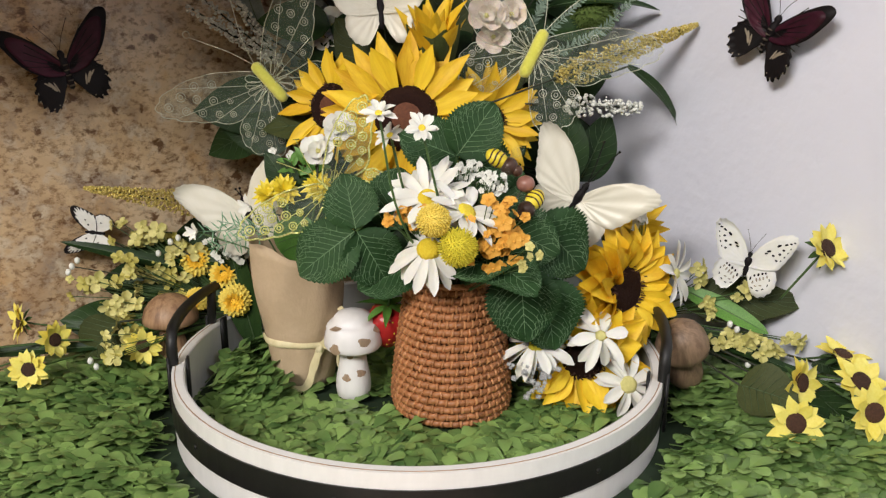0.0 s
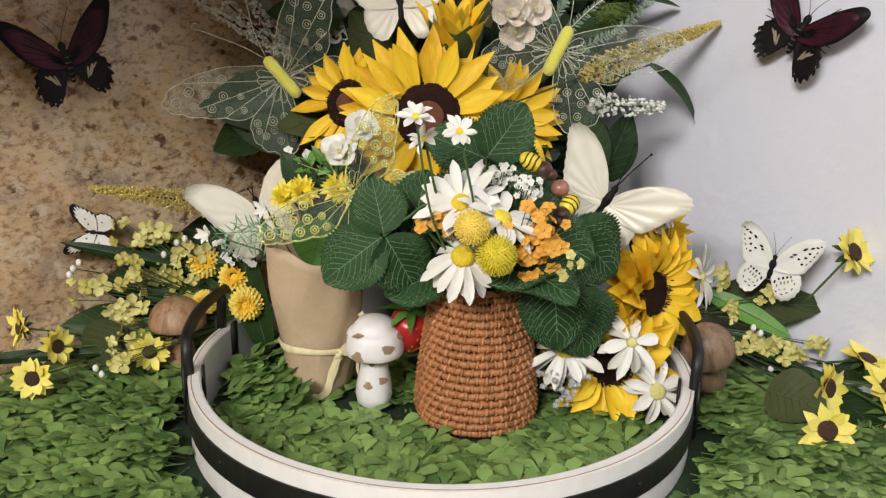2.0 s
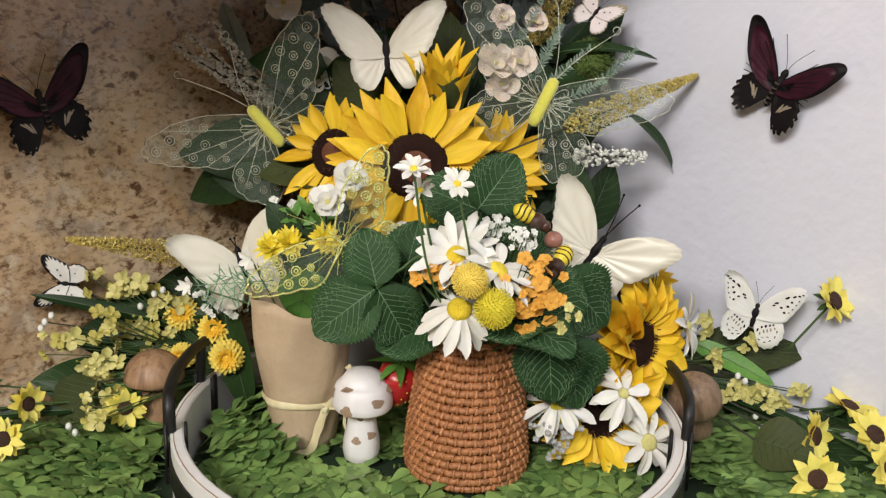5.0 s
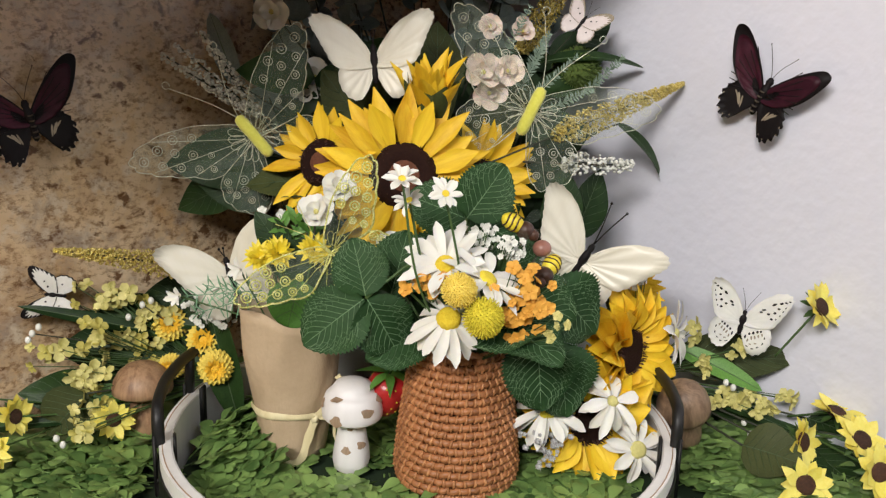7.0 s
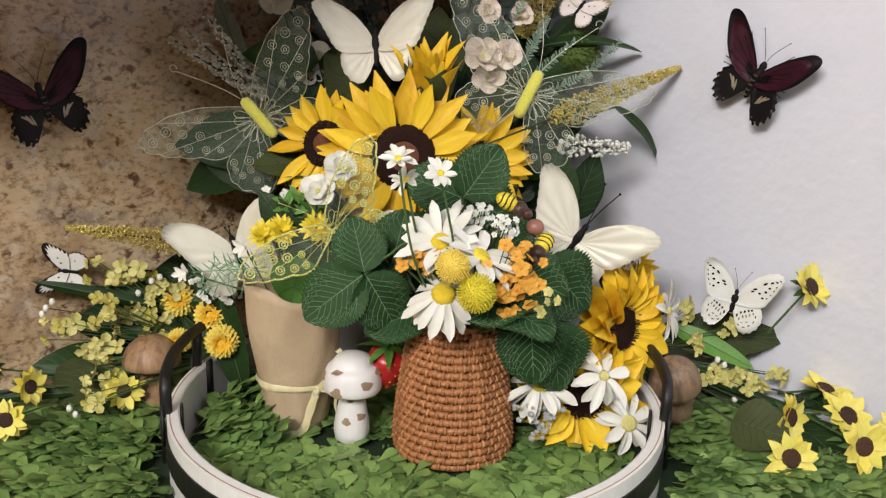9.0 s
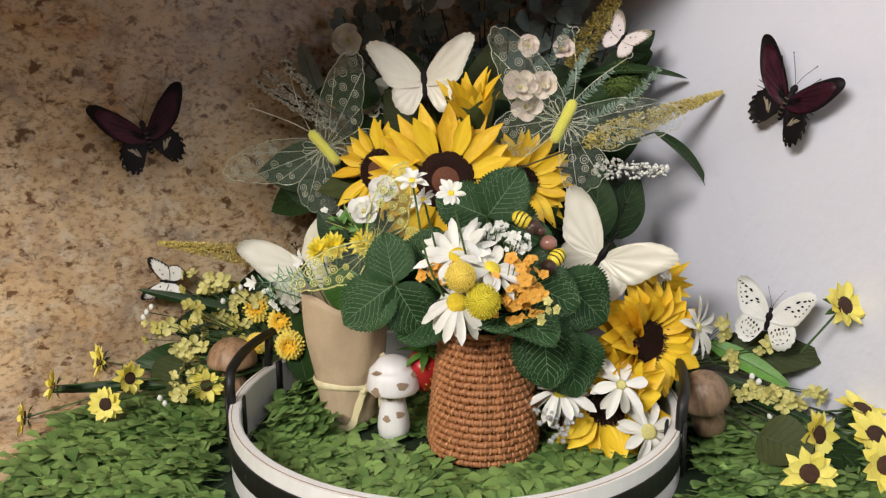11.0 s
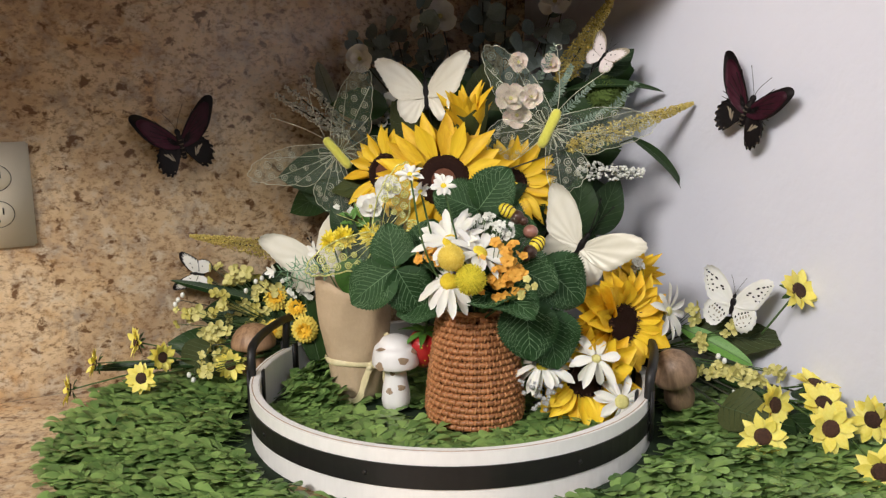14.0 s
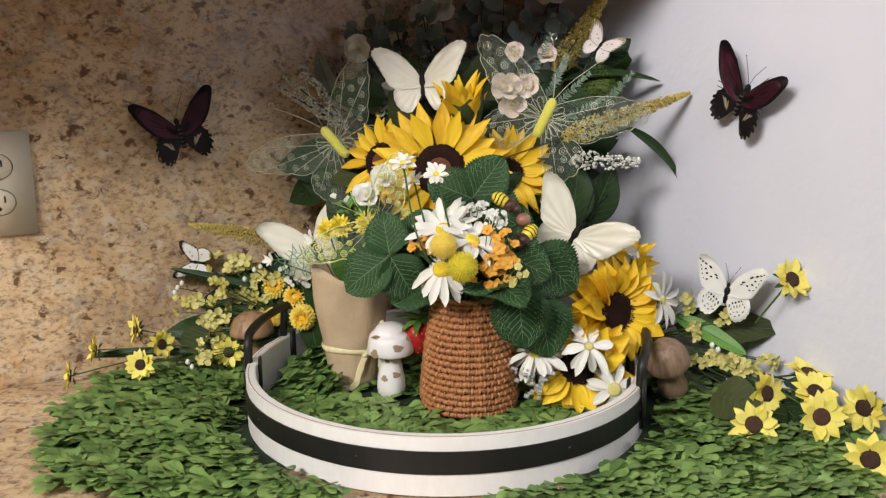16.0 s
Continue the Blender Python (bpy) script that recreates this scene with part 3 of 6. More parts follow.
def wrapped_pot():
    base = at(-0.130, 0.744, -0.3375)
    t = thing("wrapped_pot", Matrix.Translation(base), "tapered pot wrapped in brown kraft paper with a raffia bow", "wrapped pot")
    h, n, rows = 0.126, 72, 16
    verts, faces = [], []

    def rad(s, a):
        crease = 0.0016 * math.sin(3 * a + 4 * s) + 0.0012 * math.sin(7 * a - 6 * s) * s + 0.0020 * abs(noise.noise((math.cos(a) * 1.7, math.sin(a) * 1.7, s * 2.2)))
        return (0.0272 + 0.0153 * s ** 0.85) + crease

    for k in range(rows + 1):
        s = k / rows
        for i in range(n):
            a = 2 * math.pi * i / n
            r = rad(s, a)
            top = (-0.012 * math.cos(a - 0.35) + 0.0025 * math.sin(5 * a)) * max(0.0, s - 0.8) / 0.2
            verts.append((r * math.cos(a), r * math.sin(a) * 0.94, h * s + top))
    for k in range(rows):
        for i in range(n):
            j = (i + 1) % n
            faces.append((k * n + i, k * n + j, (k + 1) * n + j, (k + 1) * n + i))
    faces.append(tuple(range(n))[::-1])
    wrap = piece("paper_wrap", mesh_of("paper_wrap", verts, faces, PAPER), t)
    solid = wrap.modifiers.new("thickness", "SOLIDIFY")
    solid.thickness = 0.0008
    piece("pot_filling", mesh_of("pot_filling", *lathe([(0.031, 0.092), (0.032, 0.100)], 30), DARK_STEM), t)

    def ribbon(path, width, out=0.0014):
        v, f = [], []
        for k, p in enumerate(path):
            w = width * (1 + 0.15 * math.sin(k * 0.37))
            v += [(p[0], p[1], p[2] - w / 2), (p[0] * 1.03, p[1] * 1.03 - out, p[2]), (p[0], p[1], p[2] + w / 2)]
        for k in range(len(path) - 1):
            f += [(k * 3 + i, k * 3 + i + 1, k * 3 + 4 + i, k * 3 + 3 + i) for i in range(2)]
        return v, f

    loop = [((rad(0.36, a) + 0.0015) * math.cos(a), (rad(0.36, a) + 0.0015) * math.sin(a) * 0.94, 0.042 - 0.005 * math.cos(a - 0.9)) for a in np.linspace(0, 2 * math.pi, 60)]
    tie = piece("raffia_tie", mesh_of("raffia_tie", *ribbon(loop, 0.0062), RAFFIA), t)

    def on_paper(a, z):
        q, r = radians(a), rad(z / h, radians(a)) + 0.0030
        return (r * math.cos(q), r * math.sin(q) * 0.94, z)

    for pts, w in (([on_paper(-52, 0.041), on_paper(-58, 0.034), on_paper(-66, 0.020), on_paper(-74, 0.007), on_paper(-88, 0.002), on_paper(-108, 0.003), on_paper(-124, 0.006)], 0.0075),
                   ([on_paper(-52, 0.041), (0.031, -0.029, 0.055), (0.038, -0.027, 0.066), (0.043, -0.027, 0.074), (0.039, -0.026, 0.080)], 0.0062),
                   ([on_paper(-50, 0.041), (0.036, -0.030, 0.040), (0.037, -0.029, 0.026), (0.043, -0.028, 0.012)], 0.0026)):
        piece("raffia_end", mesh_of("raffia_end", *ribbon_flat(bend(pts, 6), w), RAFFIA), tie)
    piece("raffia_knot", mesh_of("raffia_knot", *moved(box(0.0085, 0.0045, 0.0105, 0.0018), Matrix.Translation(on_paper(-52, 0.041)) @ pose(0, 0, 0, 0, 24, 38)), RAFFIA), tie)


def ribbon_flat(path, width):
    """A flat strip that follows the path, its face to the front, a little crimped."""
    v, f = [], []
    for k, p in enumerate(path):
        d = Vector(path[min(k + 1, len(path) - 1)]) - Vector(path[max(k - 1, 0)])
        side = Vector((d.z, 0, -d.x))
        side = side.normalized() if side.length > 1e-5 else Vector((1, 0, 0))
        w = width * (0.9 + 0.1 * math.sin(k * 0.8)) * 0.5
        q = Vector(p)
        v += [q - side * w, q + Vector((0, -0.0010, 0.0003)), q + side * w]
    for k in range(len(path) - 1):
        f += [(k * 3 + i, k * 3 + i + 1, k * 3 + 4 + i, k * 3 + 3 + i) for i in range(2)]
    return v, f


CAP = [(0.0, -0.0), (0.55, 0.0), (0.88, 0.01), (1.0, 0.10), (0.99, 0.28), (0.90, 0.52), (0.74, 0.74), (0.5, 0.92), (0.25, 1.0), (0.002, 1.03)]
FOOT = [(0.72, 0.0), (0.92, 0.05), (1.0, 0.2), (0.95, 0.4), (0.8, 0.65), (0.72, 0.85), (0.74, 1.0)]


RIDGED = [(0.0, 0.0), (0.6, 0.0), (0.95, 0.01), (1.0, 0.06), (1.0, 0.20), (0.97, 0.40), (0.90, 0.58), (0.81, 0.66), (0.72, 0.67), (0.69, 0.76), (0.58, 0.88), (0.30, 0.97), (0.002, 0.99)]


def mushroom(name, p, lean, cap_r, cap_h, stem_r, stem_h, mat, label, spots=(), shape=CAP):
    t = thing(name, Matrix.Translation(p) @ pose(0, 0, 0, *lean), label, "mushroom", "wooden mushrooms")
    cap = piece("cap", mesh_of("cap", *lathe([(r * cap_r, stem_h + z * cap_h) for r, z in shape], 36, 0.02), mat), t)
    stem = piece("stem", mesh_of("stem", *lathe([(r * stem_r, z * stem_h * 1.02) for r, z in FOOT], 28, 0.03), mat), t)
    for az, up, size in spots:
        on_cap = up > 0
        prof = shape if on_cap else FOOT
        s = abs(up)
        k = min(int(s * (len(prof) - 1)), len(prof) - 2)
        f = s * (len(prof) - 1) - k
        r = (prof[k][0] * (1 - f) + prof[k + 1][0] * f) * (cap_r if on_cap else stem_r)
        z = (prof[k][1] * (1 - f) + prof[k + 1][1] * f) * (cap_h if on_cap else stem_h) + (stem_h if on_cap else 0)
        slope = Vector((-(prof[k + 1][1] - prof[k][1]) * (cap_h if on_cap else stem_h), (prof[k + 1][0] - prof[k][0]) * (cap_r if on_cap else stem_r)))
        d = Vector((math.cos(radians(az)), math.sin(radians(az)), 0))
        n = (d * abs(slope.x) + Vector((0, 0, -slope.y))).normalized()
        blob = [(size * (1 + 0.25 * math.sin(3 * a + az)) * math.cos(a), size * 0.8 * (1 + 0.2 * math.cos(2 * a + az)) * math.sin(a)) for a in np.linspace(0, 2 * math.pi, 19)[:-1]]
        v = [(0, 0, 0.0005)] + [(x * q, y * q, 0.0005 - (x * x + y * y) * q * q * 0.5 / max(r, 0.004)) for q in (0.5, 1.0) for x, y in blob]
        fc = [(0, 1 + i, 1 + (i + 1) % 18) for i in range(18)] + [(1 + i, 19 + i, 19 + (i + 1) % 18, 1 + (i + 1) % 18) for i in range(18)]
        piece("bare_spot", mesh_of("bare_spot", *moved((v, fc), facing(d * r + Vector((0, 0, z)), n)), SPOT_WOOD), cap if on_cap else stem, None, "worn bare wood spot")


def strawberry():
    t = thing("strawberry", Matrix.Translation(at(-0.050, 0.722, -0.295)) @ pose(0, 0, 0, 14, 4, 0) @ Matrix.Scale(0.96, 4), "red artificial strawberry with green leaf crown", "strawberry")
    body = piece("fruit", mesh_of("fruit", *lathe([(0.001, 0), (0.008, 0.003), (0.014, 0.012), (0.018, 0.024), (0.0185, 0.033), (0.014, 0.041), (0.003, 0.044)], 24), RED), t)
    seed = mesh_of("seed", *ball_mesh(0.0009, 6, 4), BALL)
    rng = random.Random(2)
    for i in range(46):
        z = rng.uniform(0.008, 0.038)
        r = np.interp(z, [0.003, 0.012, 0.024, 0.033, 0.041], [0.008, 0.014, 0.018, 0.0185, 0.014])
        a = i * 2.4
        piece("seed", seed, body, pose(r * math.cos(a), r * math.sin(a), z))
    leaf = mesh_of("crown_leaf", *blade(0.024, 0.009, 6, 0.15, 0.75), LEAF_BRIGHT)
    for i in range(8):
        piece("crown_leaf", leaf, t, pose(0, 0, 0.0435) @ Matrix.Rotation(i * 0.785, 4, "Z") @ pose(0, 0, 0, 22 + 9 * (i % 3), 0, 0))
    piece("stalk", mesh_of("stalk", *tube([(0, 0, 0.042), (0.002, 0.003, 0.055), (0.006, 0.01, 0.066)], 0.0013), STEM), t)


wicker_vase()
wrapped_pot()
mushroom("white_mushroom", at(-0.0790, 0.708, -0.3378), (2, 1, 0), 0.0255, 0.034, 0.0158, 0.049, make_white_wood("white_washed_wood", (0.86, 0.84, 0.83)), "small white painted wooden mushroom with bare wood spots",
         [(-122, 0.30, 0.0055), (-128, 0.60, 0.0052), (-62, 0.40, 0.0055), (-172, 0.42, 0.0050), (-20, 0.50, 0.0050), (-110, -0.55, 0.0040), (-55, -0.6, 0.0045), (-120, -0.12, 0.0035), (-100, -0.85, 0.003)], RIDGED)
mushroom("wooden_mushroom", at(-0.268, 0.795, -0.345), (0, 0, 0), 0.027, 0.029, 0.0155, 0.043, TAN_WOOD, "natural brown turned wooden mushroom beside the tray")
# same wood as the other mushroom; its shade is put into a darker tone
mushroom("wooden_mushroom", at(0.230, 0.740, -0.334), (24, -16, 0), 0.0240, 0.032, 0.0165, 0.040, make_wood("shaded_turned_wood", (0.11, 0.060, 0.034), (0.29, 0.19, 0.12)), "natural brown turned wooden mushroom leaning back by the tray")
strawberry()

# ---- flowers ----
FRONT = Vector((0, -1, 0.3))


def petal_set(name, length, width, mat, kinds=3, **shape):
    """A few alike petals to pick from."""
    out = []
    for k in range(kinds):
        s = dict(shape)
        s["droop"] = shape.get("droop", 0.1) + 0.12 * (k - 1)
        s["cup"] = shape.get("cup", 0.15) * (0.7 + 0.3 * k)
        v, f = blade(length * (0.92 + 0.08 * k), width * (1.05 - 0.05 * k), **s)
        v = [(x + 0.06 * length * (k - 1) * (y / length) ** 2, y, z + 0.02 * length * math.sin(7 * x / width + k)) for x, y, z in v]
        out.append(mesh_of(name, v, f, mat))
    return out


def dome(r, h, mat, name="disc", hollow=0.0):
    prof = [(r, -0.3 * h), (r * 1.0, 0.2 * h), (r * 0.9, 0.65 * h), (r * 0.65, h), (r * 0.4, h * (1 - hollow)), (r * 0.12, h * (1 - hollow * 1.3)), (0.0002, h * (1 - hollow * 1.3))]
    return mesh_of(name, *lathe(prof, 24, 0.05), mat)


def bloom(name, p, normal, rings, petals, disc, label, category, group, spin=0.0, stem=None, stem_r=0.0014, centre=None, sepals=None, rng_seed=1, only=None, size=1.0):
    """A flower head: rings of (count, start radius, lift in degrees, height) of petals round a disc, on its stem."""
    rng = random.Random(rng_seed)
    m = facing(p, normal, spin) @ Matrix.Scale(size, 4)
    t = thing(name, m, label, category, group)
    for ring, (count, r0, lift, z) in enumerate(rings):
        for i in range(count):
            az = 360 * i / count + ring * 180 / count + rng.uniform(-5, 5)
            if only and not only(az % 360):
                continue
            q = Matrix.Rotation(radians(az), 4, "Z") @ pose(0, r0, z, lift + rng.uniform(-9, 9), rng.uniform(-14, 14), rng.uniform(-5, 5)) @ Matrix.Diagonal((rng.uniform(0.85, 1.1), rng.uniform(0.86, 1.08), 1, 1))
            piece("petal", rng.choice(petals), t, q)
    if disc:
        piece("disc", disc, t)
    if disc and name == "sunflower":
        # the bristly edge of the seed disc
        r = max(v.co.x for v in disc.vertices)
        bits = []
        for i in range(110):
            a, q, up = rng.uniform(0, 2 * math.pi), r * rng.uniform(0.66, 0.94), rng.uniform(0.006, 0.0095)
            lean = rng.uniform(-0.0012, 0.0012)
            bits.append(tube([(q * math.cos(a), q * math.sin(a), 0.002), ((q + lean) * math.cos(a), (q + lean) * math.sin(a), up)], 0.0008, 4, 0.6))
        tagged(piece("disc_fringe", mesh_of("disc_fringe", *joined(bits), SEED_FRINGE), t), kind="stuff")
    if centre:
        piece("disc_centre", centre, t)
    if sepals:
        for i in range(7):
            piece("sepal", sepals, t, Matrix.Rotation(i * 0.9, 4, "Z") @ pose(0, 0.004, -0.004, -15, 0, 0))
    if stem:
        inv = m.inverted()
        path = bend([inv @ Vector(q) for q in ([p] + stem)], 6)
        path[0] = Vector((0, 0, -0.001))
        piece("stem", mesh_of("stem", *tube(path, stem_r, 6), STEM if stem_r < 0.0025 else DARK_STEM), t)
    return t


BIG = petal_set("petal", 0.050, 0.0195, YELLOW, rows=8, cup=0.22, droop=0.10, base=0.45, point=1.0, pleat=0.05)
MID = petal_set("petal", 0.038, 0.0155, YELLOW, rows=7, cup=0.25, droop=0.12, base=0.45, pleat=0.05)
FULL = petal_set("petal", 0.034, 0.0215, GOLDEN, rows=9, cup=0.30, droop=0.34, base=0.55, point=0.6, pleat=0.07)
SMALL = petal_set("petal", 0.0170, 0.0112, PALE_YELLOW, rows=5, cup=0.12, droop=0.10, base=0.5)
DAISY = petal_set("petal", 0.028, 0.0092, WHITE_PETAL, rows=6, cup=0.25, droop=0.22, base=0.5, point=0.2)
DAISY_BIG = petal_set("petal", 0.026, 0.0105, WHITE_PETAL, rows=6, cup=0.35, droop=0.2, base=0.45, point=0.3)
DAISY_TINY = petal_set("petal", 0.0110, 0.0056, WHITE_PETAL, rows=5, cup=0.25, droop=0.15, base=0.5, point=0.4)
SEPAL = mesh_of("sepal", *blade(0.05, 0.022, 6, 0.2, 0.15), LEAF_OLIVE)
SMALL_SEPAL = mesh_of("sepal", *blade(0.014, 0.006, 4, 0.2, 0.1), STEM)

bloom("sunflower", at(-0.033, 0.786, -0.098), (0.02, -1, 0.22), [(19, 0.028, 13, 0.0), (19, 0.026, 0, -0.005), (14, 0.028, 28, 0.002)], BIG, dome(0.0305, 0.010, SEED, hollow=0.5), "large yellow artificial sunflower with a brown centre", "sunflower", "large sunflowers",
      stem=[(-0.03, 0.85, 0.2), (-0.01, 0.80, 0.02)], stem_r=0.003, centre=mesh_of("disc_centre", *moved(ball_mesh(0.017, 18, 8, 0.32), pose(0, 0, 0.003)), SEED_LIGHT), sepals=SEPAL, rng_seed=3)
bloom("sunflower", at(-0.104, 0.806, -0.090), (-0.55, -1, 0.30), [(14, 0.018, 18, 0.0), (13, 0.017, 6, -0.004)], MID, dome(0.022, 0.008, SEED, hollow=0.5), "medium yellow artificial sunflower turned aside", "sunflower", "large sunflowers",
      stem=[(-0.06, 0.87, 0.2), (-0.02, 0.81, 0.02)], stem_r=0.003, centre=mesh_of("disc_centre", *moved(ball_mesh(0.012, 14, 8, 0.3), pose(0, 0, 0.003)), SEED_LIGHT), sepals=SEPAL, rng_seed=5)
bloom("sunflower", at(0.042, 0.818, -0.104), (0.36, -1, 0.20), [(15, 0.018, 22, 0.0), (15, 0.017, 8, -0.004), (13, 0.016, 48, 0.002)], MID, dome(0.019, 0.006, SEED, hollow=0.4), "medium yellow artificial sunflower half behind another", "sunflower", "large sunflowers",
      stem=[(0.04, 0.87, 0.2), (0.02, 0.81, 0.02)], stem_r=0.003, sepals=SEPAL, rng_seed=6)
bud = bloom("sunflower_bud", at(-0.008, 0.812, -0.046), (-0.02, -0.30, 1), [(9, 0.005, 84, 0.004), (9, 0.008, 80, 0.0), (7, 0.010, 74, -0.002)], MID, None, "half-open yellow sunflower bud with green sepals", "sunflower bud", "",
      stem=[(0.0, 0.86, 0.2), (0.0, 0.82, 0.02)], stem_r=0.003, rng_seed=8, size=1.25)
BUD_SEPAL = mesh_of("sepal", *blade(0.034, 0.021, 7, 0.45, -0.15), LEAF_OLIVE)
for i in range(7):
    piece("sepal", BUD_SEPAL, bud, Matrix.Rotation(i * 0.9, 4, "Z") @ pose(0, 0.0135, -0.006, 70, 0, 0))
piece("bud_base", mesh_of("bud_base", *moved(ball_mesh(0.0125, 14, 8), pose(0, 0, -0.002)), LEAF_OLIVE), bud)

bloom("sunflower", at(0.161, 0.722, -0.241), (0.70, -0.8, 0.10), [(22, 0.019, 34, 0.0), (22, 0.018, 17, -0.005), (18, 0.020, 46, 0.002), (20, 0.019, 3, -0.010)], FULL, dome(0.0245, 0.006, SEED), "full golden artificial sunflower leaning against the tray rim", "sunflower", "large sunflowers",
      stem=[(0.14, 0.77, 0.07), (0.05, 0.80, 0.03)], stem_r=0.003, sepals=SEPAL, rng_seed=11, size=1.06)
bloom("sunflower", at(0.124, 0.694, -0.292), (0.12, -1, 0.12), [(19, 0.018, 34, 0.0), (19, 0.017, 14, -0.005), (13, 0.019, 46, 0.002)], FULL, dome(0.021, 0.006, SEED), "golden artificial sunflower low on the boxwood lining", "sunflower", "large sunflowers",
      stem=[(0.09, 0.76, 0.05), (0.03, 0.80, 0.03)], stem_r=0.003, rng_seed=12, size=1.08)
bloom("yellow_flower", at(0.178, 0.775, -0.200), (0.3, -0.8, 0.5), [(12, 0.002, 25, 0.0), (10, 0.002, 50, 0.0)], MID, None, "ruffled golden yellow flower behind the sunflower", "flower", "", stem=[(0.16, 0.79, 0.08), (0.05, 0.80, 0.03)], rng_seed=13, size=0.85)

# small sunflowers on the two garlands
SMALL_DISC = dome(0.0090, 0.0042, varied("small_seed_head", (0.012, 0.005, 0.003), (0.085, 0.034, 0.016), 420, 0.85, 0.002))
SMALL_RIGHT = [((0.341, 0.729, -0.204), (0.42, -0.72, 0.5), (0.31, 0.74, 0.10)), ((0.311, 0.680, -0.311), (0.55, -0.8, 0.25), (0.29, 0.72, 0.04)), ((0.290, 0.634, -0.326), (-0.05, -0.9, 0.35), (0.30, 0.69, 0.035)),
               ((0.352, 0.660, -0.301), (0.1, -0.7, 0.7), (0.32, 0.71, 0.04)), ((0.349, 0.628, -0.313), (0.05, -0.95, 0.25), (0.33, 0.70, 0.04)), ((0.360, 0.712, -0.299), (0.2, -0.2, 1), (0.33, 0.74, 0.04)),
               ((0.392, 0.640, -0.307), (-0.75, -0.7, 0.1), (0.37, 0.68, 0.03)), ((0.375, 0.570, -0.328), (-0.35, -0.9, 0.25), (0.37, 0.66, 0.03))]
SMALL_LEFT = [((-0.369, 0.707, -0.314), (0.05, -0.95, 0.3), (-0.34, 0.76, 0.035)), ((-0.365, 0.752, -0.304), (0.85, -0.45, 0.2), (-0.33, 0.78, 0.04)), ((-0.288, 0.768, -0.316), (0.25, -0.9, 0.1), (-0.28, 0.80, 0.04)),
              ((-0.396, 0.755, -0.287), (-0.75, -0.6, 0.2), (-0.34, 0.79, 0.045)), ((-0.436, 0.730, -0.306), (-0.85, -0.5, 0.2), (-0.36, 0.78, 0.04)), ((-0.449, 0.695, -0.326), (-0.85, -0.5, 0.15), (-0.38, 0.76, 0.035))]
for i, (p, n, root) in enumerate(SMALL_RIGHT + SMALL_LEFT):
    bloom("small_sunflower", at(*p), n, [(11, 0.0070, 14, 0.0), (7, 0.0066, 28, 0.001)], SMALL, SMALL_DISC, "small pale yellow sunflower with a dark brown centre", "sunflower", "small garland sunflowers", spin=i * 23, stem=[root], stem_r=0.0011, sepals=SMALL_SEPAL, rng_seed=20 + i, size=1.0 if i < len(SMALL_RIGHT) else 0.78)

# daisies in the vase and by the rim
VASE_TOP = (0.009, 0.675, 0.12)
ROOT_L, ROOT_R = (-0.20, 0.83, 0.05), (0.20, 0.80, 0.06)
DAISY_EYE = varied("daisy_eye", (0.72, 0.50, 0.015), (0.90, 0.74, 0.07), 480, 0.85, 0.002)
EYE_BIG, EYE_MID, EYE_TINY = dome(0.0092, 0.0058, DAISY_EYE), dome(0.0080, 0.0046, DAISY_EYE), dome(0.0028, 0.002, DAISY_EYE)
WD = "white daisy with a yellow eye"
bloom("daisy", at(-0.010, 0.624, -0.177), (0.0, -0.62, 0.75), [(13, 0.007, -30, 0.0), (11, 0.0065, -48, -0.001)], DAISY, EYE_BIG, "drooping " + WD, "daisy", "daisies", stem=[VASE_TOP], rng_seed=41)
bloom("daisy", at(-0.011, 0.644, -0.142), (-0.12, -0.72, 0.72), [(11, 0.006, 12, 0.0), (10, 0.006, 28, 0.001)], DAISY, EYE_MID, "open " + WD, "daisy", "daisies", stem=[VASE_TOP], rng_seed=42)
bloom("daisy", at(0.018, 0.632, -0.150), (0.45, -0.35, 0.85), [(11, 0.006, 4, 0.0), (9, 0.006, 20, 0.001)], DAISY, EYE_MID, "tilted " + WD, "daisy", "daisies", stem=[VASE_TOP], rng_seed=43)
for p, n, sd in (((-0.046, 0.619, -0.074), (-0.1, -0.55, 0.85), 44), ((-0.039, 0.640, -0.093), (-0.4, -0.4, 0.8), 45), ((-0.015, 0.624, -0.085), (0.1, -0.75, 0.6), 46)):
    bloom("small_daisy", at(*p), n, [(7, 0.0022, 12, 0.0), (5, 0.0022, 30, 0.0)], DAISY_TINY, EYE_TINY, "small white daisy on a long green stem", "daisy", "small daisies", stem=[(p[0] + 0.015, p[1] + 0.01, 0.20), VASE_TOP], stem_r=0.0010, rng_seed=sd)
bloom("daisy", at(0.133, 0.668, -0.264), (0.15, -0.72, 0.6), [(8, 0.005, -26, 0.0), (6, 0.005, -4, 0.001)], DAISY_BIG, dome(0.005, 0.004, BLOSSOM), "large loose white daisy before the sunflowers", "daisy", "daisies by the rim", stem=[(0.12, 0.73, 0.05), (0.04, 0.79, 0.03)], rng_seed=47, size=0.95)
bloom("daisy", at(0.160, 0.672, -0.310), (0.25, -0.8, 0.45), [(9, 0.007, -14, 0.0), (8, 0.006, 8, 0.0)], DAISY_BIG, dome(0.0085, 0.005, BLOSSOM), "white daisy with a yellow-green eye by the rim", "daisy", "daisies by the rim", stem=[(0.13, 0.72, 0.04), (0.04, 0.79, 0.03)], rng_seed=48, size=0.9)
